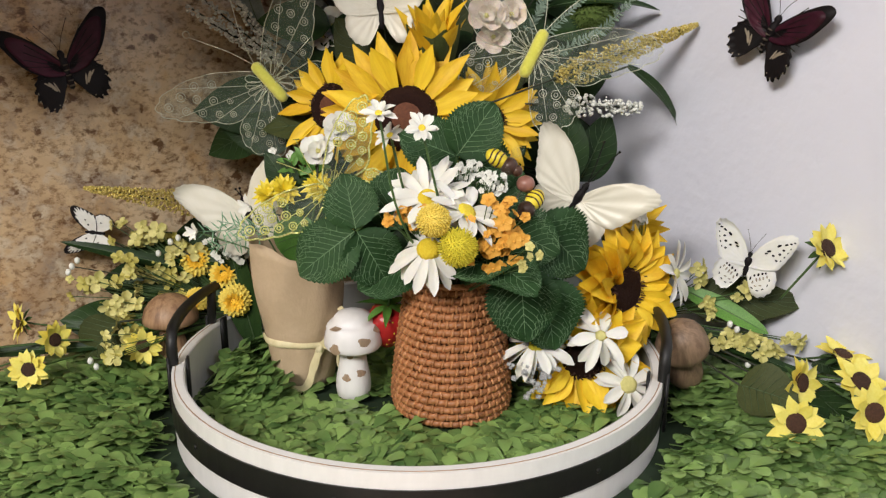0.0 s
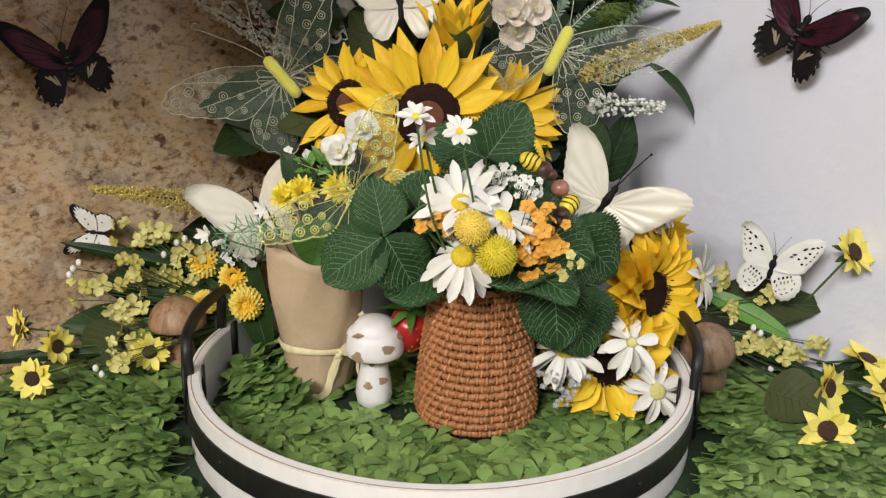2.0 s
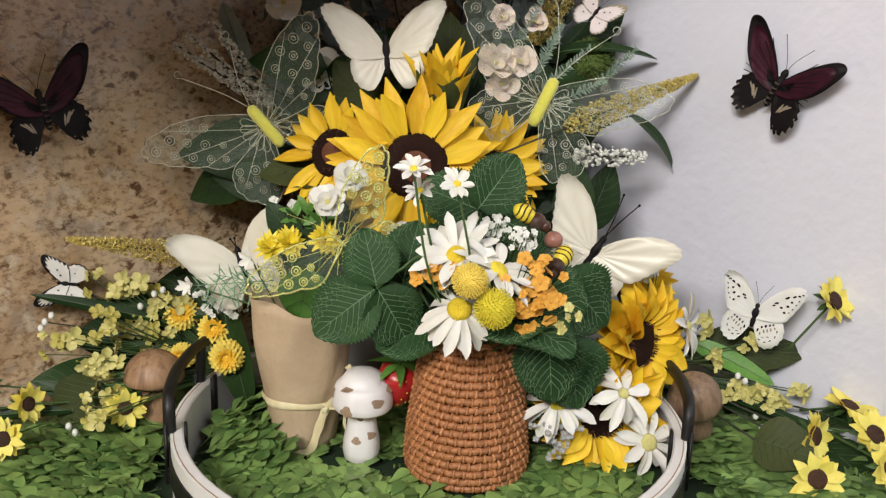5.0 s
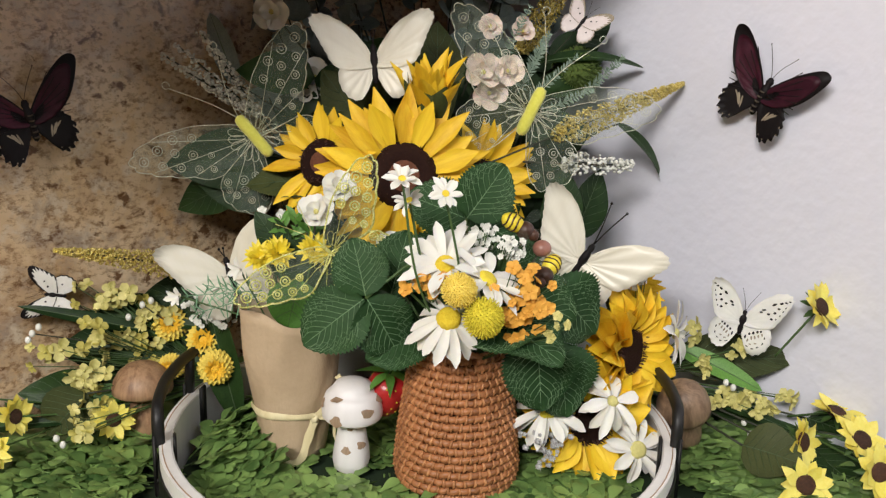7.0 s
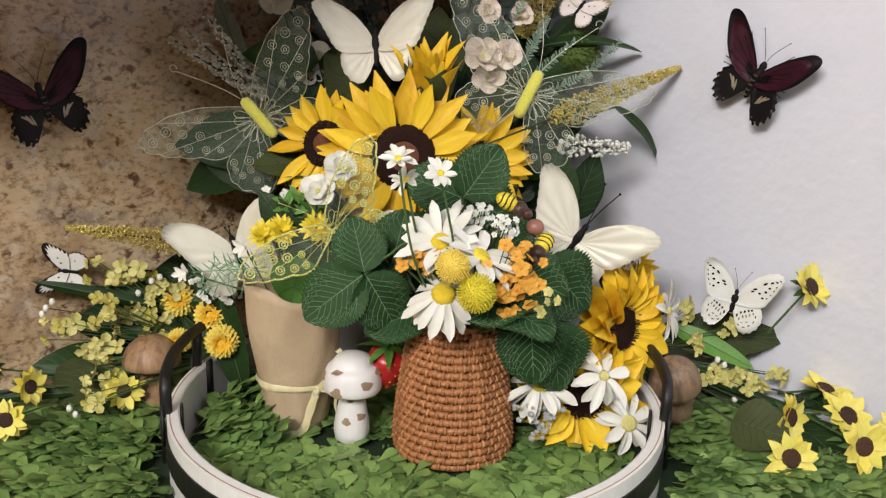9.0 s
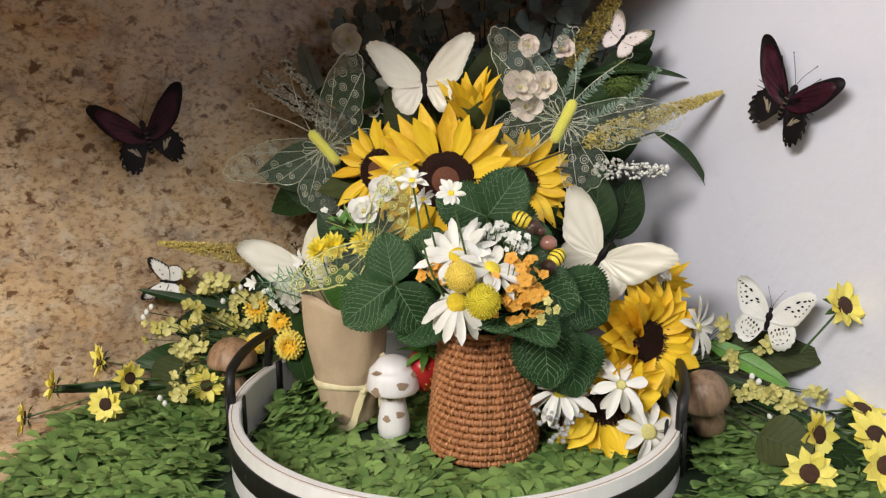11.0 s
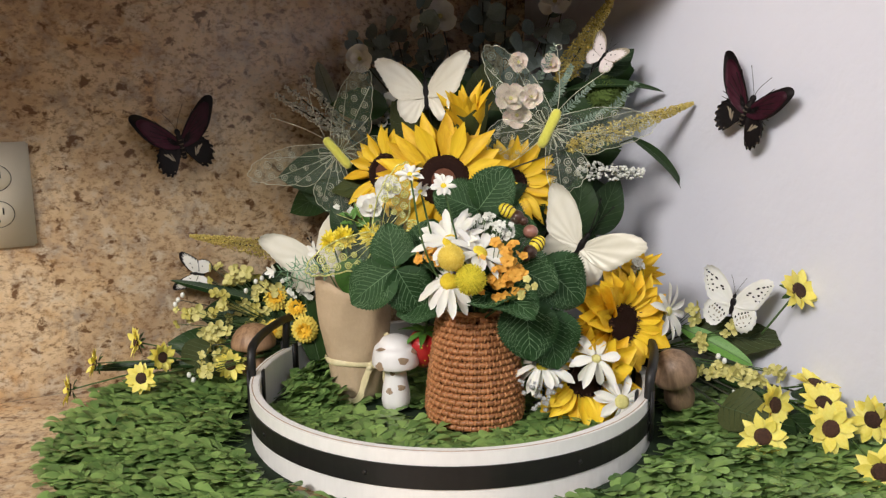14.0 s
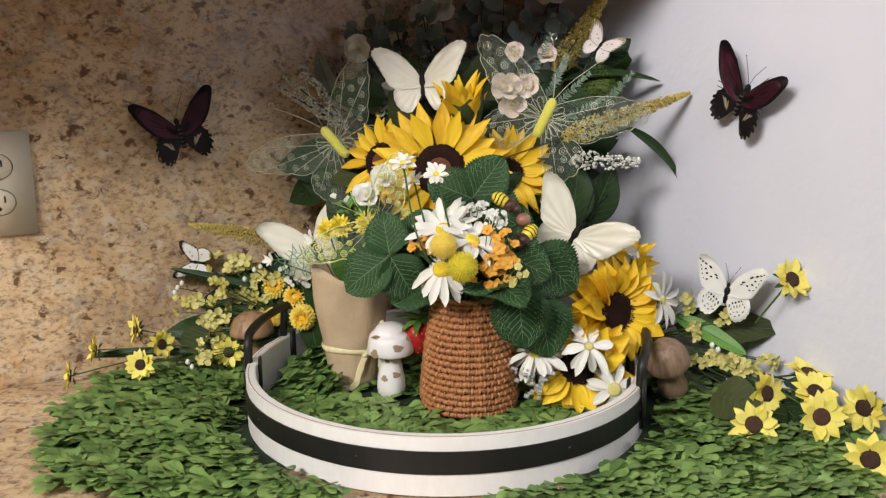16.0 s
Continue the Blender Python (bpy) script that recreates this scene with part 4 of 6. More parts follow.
bloom("daisy", at(0.080, 0.672, -0.272), (-0.1, -0.6, 0.75), [(10, 0.006, -30, 0.0), (8, 0.006, -10, 0.0)], DAISY, dome(0.008, 0.006, BALL), "white daisy half behind the vase", "daisy", "daisies by the rim", stem=[(0.08, 0.74, 0.04), (0.03, 0.79, 0.03)], rng_seed=49)
bloom("daisy", at(0.212, 0.742, -0.232), (0.8, -0.5, 0.1), [(10, 0.004, 18, 0.0)], DAISY, dome(0.005, 0.004, BLOSSOM), "white daisy seen from its side behind the sunflower", "daisy", "daisies by the rim", stem=[(0.17, 0.77, 0.08), (0.05, 0.80, 0.03)], rng_seed=50)


def petal_ball(r, n, length, rad, mat, seed=1, squash=1.0, stray=0.0):
    """A round head of many short florets."""
    rng = random.Random(seed)
    bits = [ball_mesh(r * 0.86, 14, 9, squash)]
    for i in range(n):
        z = 1 - 2 * (i + 0.5) / n
        a = i * 2.39996 + rng.uniform(-stray, stray)
        z = max(-0.99, min(0.99, z + 0.3 * rng.uniform(-stray, stray)))
        s = math.sqrt(1 - z * z)
        d = Vector((s * math.cos(a), s * math.sin(a), z * squash))
        tip = d * (r + rng.uniform(-0.1, 0.1) * length) + Vector([rng.uniform(-1, 1) * rad for _ in range(3)])
        bits.append(tube([d * r * 0.8, tip], rad, 5, 0.75))
    return joined(bits)


def craspedia(p, r, seed, label, mat):
    t = thing("globe_flower", Matrix.Translation(at(*p)), label, "globe flower", "globe flowers")
    piece("head", mesh_of("head", *petal_ball(r, 420, 0.003, 0.00062, mat, seed), mat), t)
    inv = at(*p)
    piece("stem", mesh_of("stem", *tube(bend([Vector((0, 0, 0)), (Vector(VASE_TOP) - inv) * 0.6 + Vector((0, 0.01, 0.01)), Vector(VASE_TOP) - inv], 5), 0.0012), STEM), t)


craspedia((-0.006, 0.604, -0.1495), 0.0128, 1, "fuzzy golden yellow globe flower", BALL_PALE)
craspedia((0.012, 0.603, -0.1695), 0.0150, 2, "fuzzy lime yellow globe flower", BALL)


def floret(r, n=5, cupped=0.35):
    bits = [moved(ball_mesh(r * 0.2, 6, 4), pose(0, 0, r * 0.06))]
    for i in range(n):
        bits.append(moved(blade(r, r * 0.86, 4, 0.15, -cupped * 0.3, 0.1, 0.35), Matrix.Rotation(i * 2 * math.pi / n, 4, "Z")))
    return joined(bits)


def cluster(name, centre, spread, count, r, mat, label, category, root, seed=1, toward=FRONT, group="", part_name="floret", stems=True, n_petals=5, wild=0.35, other=None):
    """Many small florets over an uneven cloud, each on a fine stalk to the root."""
    rng = random.Random(seed)
    c = at(*centre)
    t = thing(name, Matrix.Translation(c), label, category, group)
    base = floret(r, n_petals)
    shared = [mesh_of(part_name, *moved(base, pose(0, 0, 0, 0, 0, 0) @ Matrix.Diagonal((1, 1 - 0.12 * k, 1 + 0.3 * k, 1))), other if other and k == 1 else mat) for k in range(3)]
    rootv = Vector(root) - c
    stalks = []
    for i in range(count):
        q = Vector([max(-0.8, min(0.8, rng.gauss(0, 0.42))) * s for s in spread])
        n = (Vector(toward).normalized() * 1.0 + Vector((q.x / spread[0], q.y / spread[1], q.z / spread[2])) * 0.7 + Vector([rng.uniform(-wild, wild) for _ in range(3)])).normalized()
        piece(part_name, rng.choice(shared), t, facing(q, n, rng.uniform(0, 72)) @ Matrix.Scale(rng.uniform(0.6, 1.15), 4))
        if stems:
            stalks.append(tube(bend([q, q * 0.4 + rootv * 0.35, rootv], 4), 0.0005, 3))
    if stalks:
        tagged(piece("stalk_tangle", mesh_of("stalk_tangle", *joined(stalks), STEM), t), kind="stuff")
    return t


cluster("orange_statice", (0.041, 0.618, -0.162), (0.024, 0.014, 0.034), 50, 0.0062, STATICE, "cluster of small orange paper-like flowers", "flower cluster", VASE_TOP, 1)
cluster("orange_statice", (-0.026, 0.635, -0.152), (0.018, 0.010, 0.012), 14, 0.0062, STATICE, "small cluster of orange paper-like flowers", "flower cluster", VASE_TOP, 2)
cluster("lime_florets", (0.058, 0.600, -0.176), (0.016, 0.006, 0.012), 5, 0.0055, BLOSSOM, "a few lime yellow florets on fine stalks", "flower cluster", VASE_TOP, 3)
for p, sp, n, sd in (((0.014, 0.668, -0.127), (0.022, 0.012, 0.010), 90, 4), ((0.040, 0.652, -0.131), (0.012, 0.010, 0.012), 50, 5)):
    cluster("white_yarrow", p, sp, n, 0.0030, TINY_WHITE, "dense cluster of tiny white yarrow buds", "flower cluster", VASE_TOP, sd)

# blossom sprays on the garlands

for i, (p, sp, n) in enumerate((((-0.355, 0.800, -0.266), (0.020, 0.008, 0.010), 6), ((-0.326, 0.790, -0.288), (0.018, 0.01, 0.014), 8), ((-0.303, 0.835, -0.226), (0.030, 0.012, 0.012), 16), ((-0.285, 0.820, -0.262), (0.028, 0.012, 0.016), 16),
                                ((-0.309, 0.805, -0.252), (0.012, 0.008, 0.022), 9), ((-0.305, 0.775, -0.300), (0.010, 0.008, 0.020), 7), ((-0.309, 0.745, -0.312), (0.012, 0.008, 0.012), 6), ((-0.315, 0.792, -0.284), (0.016, 0.01, 0.014), 8), ((-0.255, 0.83, -0.235), (0.02, 0.01, 0.016), 10))):
    cluster("blossom_spray", p, tuple(1.3 * v for v in sp), n, 0.0102, BLOSSOM, "spray of yellow-green four-petal blossoms over dark leaves", "blossom spray", ROOT_L, 30 + i, group="pale blossom sprays", n_petals=4, wild=0.95, other=OLIVE_BLOSSOM)
for i, (p, sp, n) in enumerate((((0.258, 0.762, -0.270), (0.012, 0.008, 0.012), 6), ((0.270, 0.748, -0.298), (0.030, 0.008, 0.010), 14), ((0.282, 0.756, -0.252), (0.010, 0.006, 0.010), 4), ((0.308, 0.742, -0.303), (0.016, 0.008, 0.008), 7), ((0.328, 0.738, -0.294), (0.014, 0.006, 0.008), 5), ((0.240, 0.775, -0.245), (0.012, 0.008, 0.014), 5))):
    cluster("blossom_spray", p, sp, max(3, int(n * 0.75)), 0.0100, BLOSSOM, "spray of pale yellow-green four-petal blossoms", "blossom spray", ROOT_R, 50 + i, group="pale blossom sprays", n_petals=4, wild=0.8)
cluster("small_white_flowers", (-0.150, 0.785, -0.137), (0.014, 0.010, 0.020), 9, 0.0060, TINY_WHITE, "small white star flowers on green sprigs", "flower cluster", (-0.14, 0.76, 0.14), 60)
cluster("white_filler_flowers", (-0.205, 0.795, -0.225), (0.028, 0.010, 0.022), 36, 0.0042, TINY_WHITE, "tiny white filler flowers on fine stalks", "flower cluster", ROOT_L, 61)
cluster("white_filler_flowers", (0.205, 0.752, -0.250), (0.008, 0.010, 0.020), 18, 0.0040, TINY_WHITE, "tiny white filler flowers on fine stalks", "flower cluster", ROOT_R, 62)
cluster("white_filler_flowers", (0.181, 0.755, -0.186), (0.008, 0.006, 0.010), 10, 0.0045, TINY_WHITE, "tiny white filler flowers on fine stalks", "flower cluster", ROOT_R, 63)


def frosted_cluster():
    rng = random.Random(6)
    t = thing("frosted_sprig", Matrix.Translation(at(0.081, 0.668, -0.297)), "grey-white frosted bud cluster beside the vase", "frosted sprig")
    bud = mesh_of("bud", *moved(petal_ball(0.0042, 22, 0.003, 0.0008, FROST, 3), Matrix.Identity(4)), FROST)
    for i in range(70):
        q = Vector((rng.gauss(0, 0.0095), rng.gauss(0, 0.007), rng.gauss(0, 0.0095)))
        piece("bud", bud, t, Matrix.Translation(q) @ Matrix.Scale(rng.uniform(0.35, 0.70), 4))
    piece("twig", mesh_of("twig", *tube([(0, 0, 0), (0, 0.02, -0.02), (-0.01, 0.05, -0.035)], 0.0015), DARK_STEM), t)


frosted_cluster()


def pom(p, n, r, seed):
    """A puffed golden head of short fringed florets, deeper in the middle."""
    rng = random.Random(seed)
    t = thing("pom_flower", facing(at(*p), n), "golden yellow fringed pom flower", "flower", "golden pom flowers")
    tongue = [mesh_of("petal", *blade(r * q, r * 0.40, 3, 0.3, 0.6, 0.1, 0.8), m) for q, m in ((0.52, BALL_PALE), (0.46, BALL_PALE), (0.40, ORANGE))]
    for ring, (count, lift, out, up) in enumerate(((24, 4, 0.52, 0.0), (22, 22, 0.46, 0.18), (18, 42, 0.36, 0.34), (13, 62, 0.24, 0.44))):
        for i in range(count):
            piece("petal", tongue[0 if ring < 2 else 1 if ring < 3 else 2], t, Matrix.Rotation(2 * math.pi * i / count + ring, 4, "Z") @ pose(0, r * out, r * up, lift + rng.uniform(-9, 9), rng.uniform(-12, 12), 0))
    piece("eye", mesh_of("eye", *moved(petal_ball(r * 0.46, 80, 0.003, 0.0007, ORANGE, seed, 0.8), pose(0, 0, r * 0.22)), ORANGE), t)
    inv = t.matrix_basis.inverted()
    piece("stem", mesh_of("stem", *tube([(0, 0, 0), inv @ Vector(ROOT_L)], 0.001), STEM), t)


for i, (p, n) in enumerate((((-0.272, 0.850, -0.252), (-0.4, -0.8, 0.3)), ((-0.248, 0.832, -0.249), (0.1, -0.9, 0.4)), ((-0.213, 0.804, -0.255), (0.0, -0.9, 0.4)), ((-0.201, 0.788, -0.276), (0.1, -0.95, 0.1)), ((-0.245, 0.81, -0.283), (-0.2, -0.9, 0.1)))):
    pom(p, n, 0.0158 if i < 4 else 0.012, i)
POT_PETAL = petal_set("petal", 0.0135, 0.0058, BEE_YELLOW, rows=5, cup=0.25, droop=0.12, base=0.5, point=0.8)
for p, n in (((-0.155, 0.748, -0.163), (-0.1, -0.7, 0.7)), ((-0.140, 0.745, -0.158), (0.2, -0.7, 0.6)), ((-0.110, 0.745, -0.155), (0.1, -0.8, 0.5))):
    bloom("yellow_flower", at(*p), n, [(14, 0.001, 12, 0), (12, 0.001, 34, 0), (8, 0.001, 60, 0)], POT_PETAL, None, "small bright yellow flower in the wrapped pot", "flower", "yellow pot flowers", stem=[(-0.13, 0.75, 0.11)], stem_r=0.001, rng_seed=70)


def rose(p, n, r, mat, label, seed, root):
    """A soft fabric blossom: two rings of broad round petals round a small yellow heart."""
    rng = random.Random(seed)
    t = thing("fabric_flower", facing(at(*p), n, rng.uniform(0, 72)), label, "flower", "pale fabric flowers")
    me = [mesh_of("petal", *blade(r * (0.92 + 0.08 * k), r * 1.05, 7, 0.28, -0.10 - 0.10 * k, 0.0, 0.30, pleat=0.05), mat) for k in range(3)]
    for count, lift, out in ((5, 10, 0.06), (4, 38, 0.04)):
        for i in range(count):
            piece("petal", rng.choice(me), t, Matrix.Rotation(2 * math.pi * i / count + lift, 4, "Z") @ pose(0, r * out, 0, lift + rng.uniform(-10, 10), rng.uniform(-16, 16), 0) @ Matrix.Scale(0.72 if lift > 30 else 1.0, 4))
    piece("heart", mesh_of("heart", *moved(petal_ball(r * 0.13, 24, 0.002, 0.0006, BLOSSOM, seed), pose(0, 0, r * 0.14)), BLOSSOM), t)
    inv = t.matrix_basis.inverted()
    piece("stem", mesh_of("stem", *tube([(0, 0, 0), inv @ Vector(root)], 0.001), DARK_STEM), t)


BACK_ROOT = (0.0, 0.93, 0.22)
for i, (p, r) in enumerate((((-0.090, 0.745, -0.103), 0.0145), ((-0.108, 0.740, -0.122), 0.0155), ((-0.046, 0.742, -0.150), 0.012))):
    rose(p, (0.0, -0.8, 0.5), r, WHITE_PETAL, "pale cream fabric flower behind the sheer butterfly", i, (-0.12, 0.76, 0.12))
for i, (p, r) in enumerate((((0.040, 0.82, -0.008), 0.0175), ((0.063, 0.82, -0.006), 0.0145), ((0.047, 0.825, -0.027), 0.0155), ((0.048, 0.84, 0.033), 0.012), ((0.085, 0.87, 0.03), 0.012))):
    rose(p, (0.05, -0.9, 0.3), r, BLUSH, "pale blush fabric hydrangea flower", 10 + i, BACK_ROOT)
for i, (p, r) in enumerate((((-0.156, 0.93, 0.042), 0.019), ((-0.057, 0.97, 0.096), 0.024), ((0.090, 0.97, 0.112), 0.022), ((-0.112, 0.90, -0.019), 0.017), ((-0.122, 0.90, -0.030), 0.014), ((-0.085, 0.975, 0.085), 0.013))):
    rose(p, (-0.1, -0.95, 0.1), r, WHITE_PETAL, "white fabric flower in the shaded greenery", 20 + i, BACK_ROOT)


def bee(p, n, spin, label):
    t = thing("bee", facing(at(*p), n, spin) @ Matrix.Scale(0.85, 4), label, "toy bee", "toy bees")
    piece("abdomen", mesh_of("abdomen", *moved(ball_mesh(0.0082, 16, 10), pose(0, -0.005, 0) @ Matrix.Diagonal((1, 1.45, 0.95, 1))), BEE_YELLOW), t)
    for y, r in ((-0.0115, 0.0067), (-0.0070, 0.0081), (-0.0022, 0.0081)):
        piece("stripe", mesh_of("stripe", *tube([(r * math.cos(a), y + 0.0006 * math.sin(3 * a), 0.95 * r * math.sin(a)) for a in np.linspace(0, 2 * math.pi, 17)[:-1]], 0.0008, 5, closed=True), BEE_BROWN), t)
    piece("thorax", mesh_of("thorax", *moved(ball_mesh(0.0085, 16, 10), pose(0, 0.008, 0)), BEE_BROWN), t)
    piece("head", mesh_of("head", *moved(ball_mesh(0.0055, 14, 8), pose(0, 0.0165, 0.001)), BEE_BROWN), t)
    wing = mesh_of("wing", *blade(0.017, 0.010, 6, 0.05, 0.05, 0.0, 0.4), GAUZE)
    for s in (-1, 1):
        piece("wing", wing, t, pose(s * 0.003, 0.004, 0.006, 25, 0, -s * 70))
    piece("wire", mesh_of("wire", *tube([(0, 0, 0), t.matrix_basis.inverted() @ Vector(VASE_TOP)], 0.0006, 4), DARK_STEM), t)


bee((0.047, 0.668, -0.117), (0.2, -0.8, 0.5), 232, "yellow and brown toy bee among the leaves")
bee((0.070, 0.655, -0.148), (0.2, -0.8, 0.5), 135, "yellow and brown toy bee near the cream butterfly")


def rose_hip(p):
    t = thing("rose_hip", Matrix.Translation(at(*p)), "glossy pinkish brown rose hip above a bee", "rose hip")
    piece("hip", mesh_of("hip", *ball_mesh(0.0074, 16, 10, 0.9), HIP), t)
    piece("stalk", mesh_of("stalk", *tube([(0, 0, 0), Vector(VASE_TOP) - at(*p)], 0.0008, 5), DARK_STEM), t)


rose_hip((0.066, 0.664, -0.134))

# ---- butterflies ----
SWALLOW = ([(0.02, 0.12), (0.20, 0.46), (0.42, 0.74), (0.56, 0.83), (0.66, 0.78), (0.63, 0.55), (0.53, 0.27), (0.35, 0.05), (0.12, -0.06), (0.02, -0.04)],
           [(0.02, 0.04), (0.22, 0.04), (0.42, 0.02), (0.54, -0.12), (0.57, -0.30), (0.50, -0.47), (0.38, -0.56), (0.25, -0.50), (0.12, -0.30), (0.02, -0.14)])
ROUND = ([(0.02, 0.12), (0.20, 0.45), (0.46, 0.71), (0.70, 0.79), (0.82, 0.70), (0.79, 0.50), (0.70, 0.26), (0.57, 0.02), (0.3, -0.06), (0.02, -0.06)],
         [(0.02, 0.02), (0.28, -0.02), (0.54, -0.01), (0.63, -0.2), (0.59, -0.42), (0.45, -0.58), (0.27, -0.60), (0.12, -0.40), (0.02, -0.16)])
CREAM_WING = ([(0.02, 0.10), (0.14, 0.38), (0.34, 0.63), (0.56, 0.78), (0.74, 0.82), (0.84, 0.75), (0.83, 0.62), (0.77, 0.46), (0.72, 0.30), (0.66, 0.12), (0.56, 0.0), (0.3, -0.06), (0.02, -0.06)], ROUND[1])
SHEER = ([(0.02, 0.14), (0.25, 0.34), (0.50, 0.49), (0.80, 0.58), (1.00, 0.57), (1.07, 0.48), (0.99, 0.34), (0.86, 0.20), (0.70, 0.06), (0.52, -0.09), (0.28, -0.07), (0.02, -0.02)],
         [(0.02, 0.0), (0.26, -0.07), (0.49, -0.11), (0.60, -0.22), (0.62, -0.37), (0.56, -0.50), (0.46, -0.60), (0.34, -0.61), (0.20, -0.48), (0.09, -0.28), (0.02, -0.10)])


def closed_curve(points, steps=5):
    n = len(points)
    out = []
    for i in range(n):
        a, b, c, d = (Vector(points[(i + k) % n]) for k in (-1, 0, 1, 2))
        for k in range(steps):
            s = k / steps
            out.append(0.5 * (2 * b + (c - a) * s + (2 * a - 5 * b + 4 * c - d) * s * s + (3 * b - a - 3 * c + d) * s ** 3))
    return out


def wing_point(p, root, s, size, side, camber, ribs):
    """A point on the wing's sheet, s of the way from the root to the outline."""
    q = root + (p - root) * s
    ang = math.atan2(p.y - root.y, p.x - root.x)
    z = camber * s * (1 - 0.6 * s) + ribs * math.sin(ang * 22) * s
    return (side * q.x * size, q.y * size, z * size)


def lobed(pts, lobes):
    """Swells each stretch of the outer edge into a shallow lobe."""
    return [p * (1 + (lobes * abs(math.sin(math.pi * i / 5)) if p.length > 0.4 else 0)) for i, p in enumerate(pts)]


def wing_mesh(name, outline, size, side, mat, camber=0.10, ribs=0.0, span=(0.0, 1.0), lift=0.0, scallop=0.0, thick=0.006, lobes=0.0):
    pts = lobed(closed_curve(outline), lobes)
    if scallop:
        far = [p.length for p in pts]
        pts = [p * (1 + scallop * math.sin(i * 1.9) * (1 if far[i] > 0.35 else 0)) for i, p in enumerate(pts)]
    root = Vector((0.05, 0.0))
    n, rows = len(pts), 5
    verts, faces = [], []
    for top in (1, 0):
        for k in range(rows + 1):
            s = span[0] + (span[1] - span[0]) * k / rows
            for p in pts:
                x, y, z = wing_point(p, root, s, size, side, camber, ribs)
                verts.append((x, y, z + lift + (thick * size if top else 0)))
    half = (rows + 1) * n
    for k in range(rows):
        for i in range(n):
            j = (i + 1) % n
            a, b, c, d = k * n + i, k * n + j, (k + 1) * n + j, (k + 1) * n + i
            faces.append((a, b, c, d) if side > 0 else (d, c, b, a))
            faces.append(tuple(half + q for q in ((d, c, b, a) if side > 0 else (a, b, c, d))))
    for i in range(n):
        j = (i + 1) % n
        a, b = rows * n + i, rows * n + j
        faces.append((a, b, half + b, half + a))
    return mesh_of(name, verts, faces, mat)


def body_of(t, size, mat, r=0.045, length=0.42, feel=0.42, feel_mat=None, smooth_body=False, spread=0.17, wire=0.0042, curl=False):
    prof = [(0.0003, -0.55), (0.5, -0.5), (0.75, -0.3), (0.62, -0.12), (1.0, 0.05), (0.95, 0.2), (0.55, 0.28), (0.75, 0.36), (0.45, 0.46), (0.0003, 0.48)]
    if smooth_body:
        prof = [(0.0003, -0.5), (0.75, -0.46), (1.0, -0.35), (0.95, 0.0), (1.0, 0.35), (0.75, 0.46), (0.0003, 0.5)]
    turn = Matrix.Rotation(radians(-90), 4, "X")
    v, f = moved(lathe([(a * r * size, b * length * size) for a, b in prof], 12, 0.05), turn @ Matrix.Identity(4))
    body = piece("body", mesh_of("body", v, f, mat), t, pose(0, 0.0, 0.02 * size))
    for s in (-1, 1):
        path = bend([(0, 0.44 * length * size, 0), (s * 0.35 * spread * size, (0.44 * length + feel * 0.45) * size, 0.05 * size), (s * spread * size, (0.44 * length + feel) * size, 0.08 * size)], 6)
        if curl:
            # the wire ends in a small loop
            end, back = path[-1], 0.035 * size
            path += [end + Vector((s * back * math.sin(q), back * (1 - math.cos(q)), 0)) for q in np.linspace(0.6, 5.6, 9)]
            bits = [tube(path, wire * size, 5)]
        else:
            bits = [tube(path, wire * size, 5), moved(ball_mesh(2.4 * wire * size, 6, 5), Matrix.Translation(path[-1]))]
        piece("antenna", mesh_of("antenna", *joined(bits), feel_mat or mat), body)


def disc_bits(spots, size, side, outline_root, camber, lift, thick=0.0):
    """Flat spots of (x, y, rx, ry, turn) on a wing."""
    bits = []
    for x, y, rx, ry, turn in spots:
        v = [(0, 0, 0)] + [(rx * math.cos(a), ry * math.sin(a), 0) for a in np.linspace(0, 2 * math.pi, 11)[:-1]]
        c, s = math.cos(radians(turn)), math.sin(radians(turn))
        pts = []
        for px, py, _ in v:
            qx, qy = x + px * c - py * s, y + px * s + py * c
            d = min(1.0, math.hypot(qx, qy) / 0.8)
            pts.append((side * qx * size, qy * size, (camber * d * (1 - 0.6 * d)) * size + lift))
        f = [(0, 1 + i, 1 + (i + 1) % 10) for i in range(10)]
        bits.append((pts, f if side > 0 else [q[::-1] for q in f]))
    return joined(bits)


def spots_on(name, mat, wing, how, spots):
    for s in spots:
        piece(name, mesh_of(name, *disc_bits([s], *how), mat), wing)


def hinge(side, dihedral):
    return Matrix.Rotation(radians(-side * dihedral), 4, "Y")


def pin_to(t, target, mat=None, r=0.0006):
    """The wire that holds a butterfly to what it sits on."""
    inv = t.matrix_basis.inverted()
    end = inv @ Vector(target)
    piece("wire", mesh_of("wire", *tube(bend([(0, 0, 0), end * 0.5 + Vector((0, 0, -0.004)), end], 4), r, 5), mat or DARK_STEM), t)


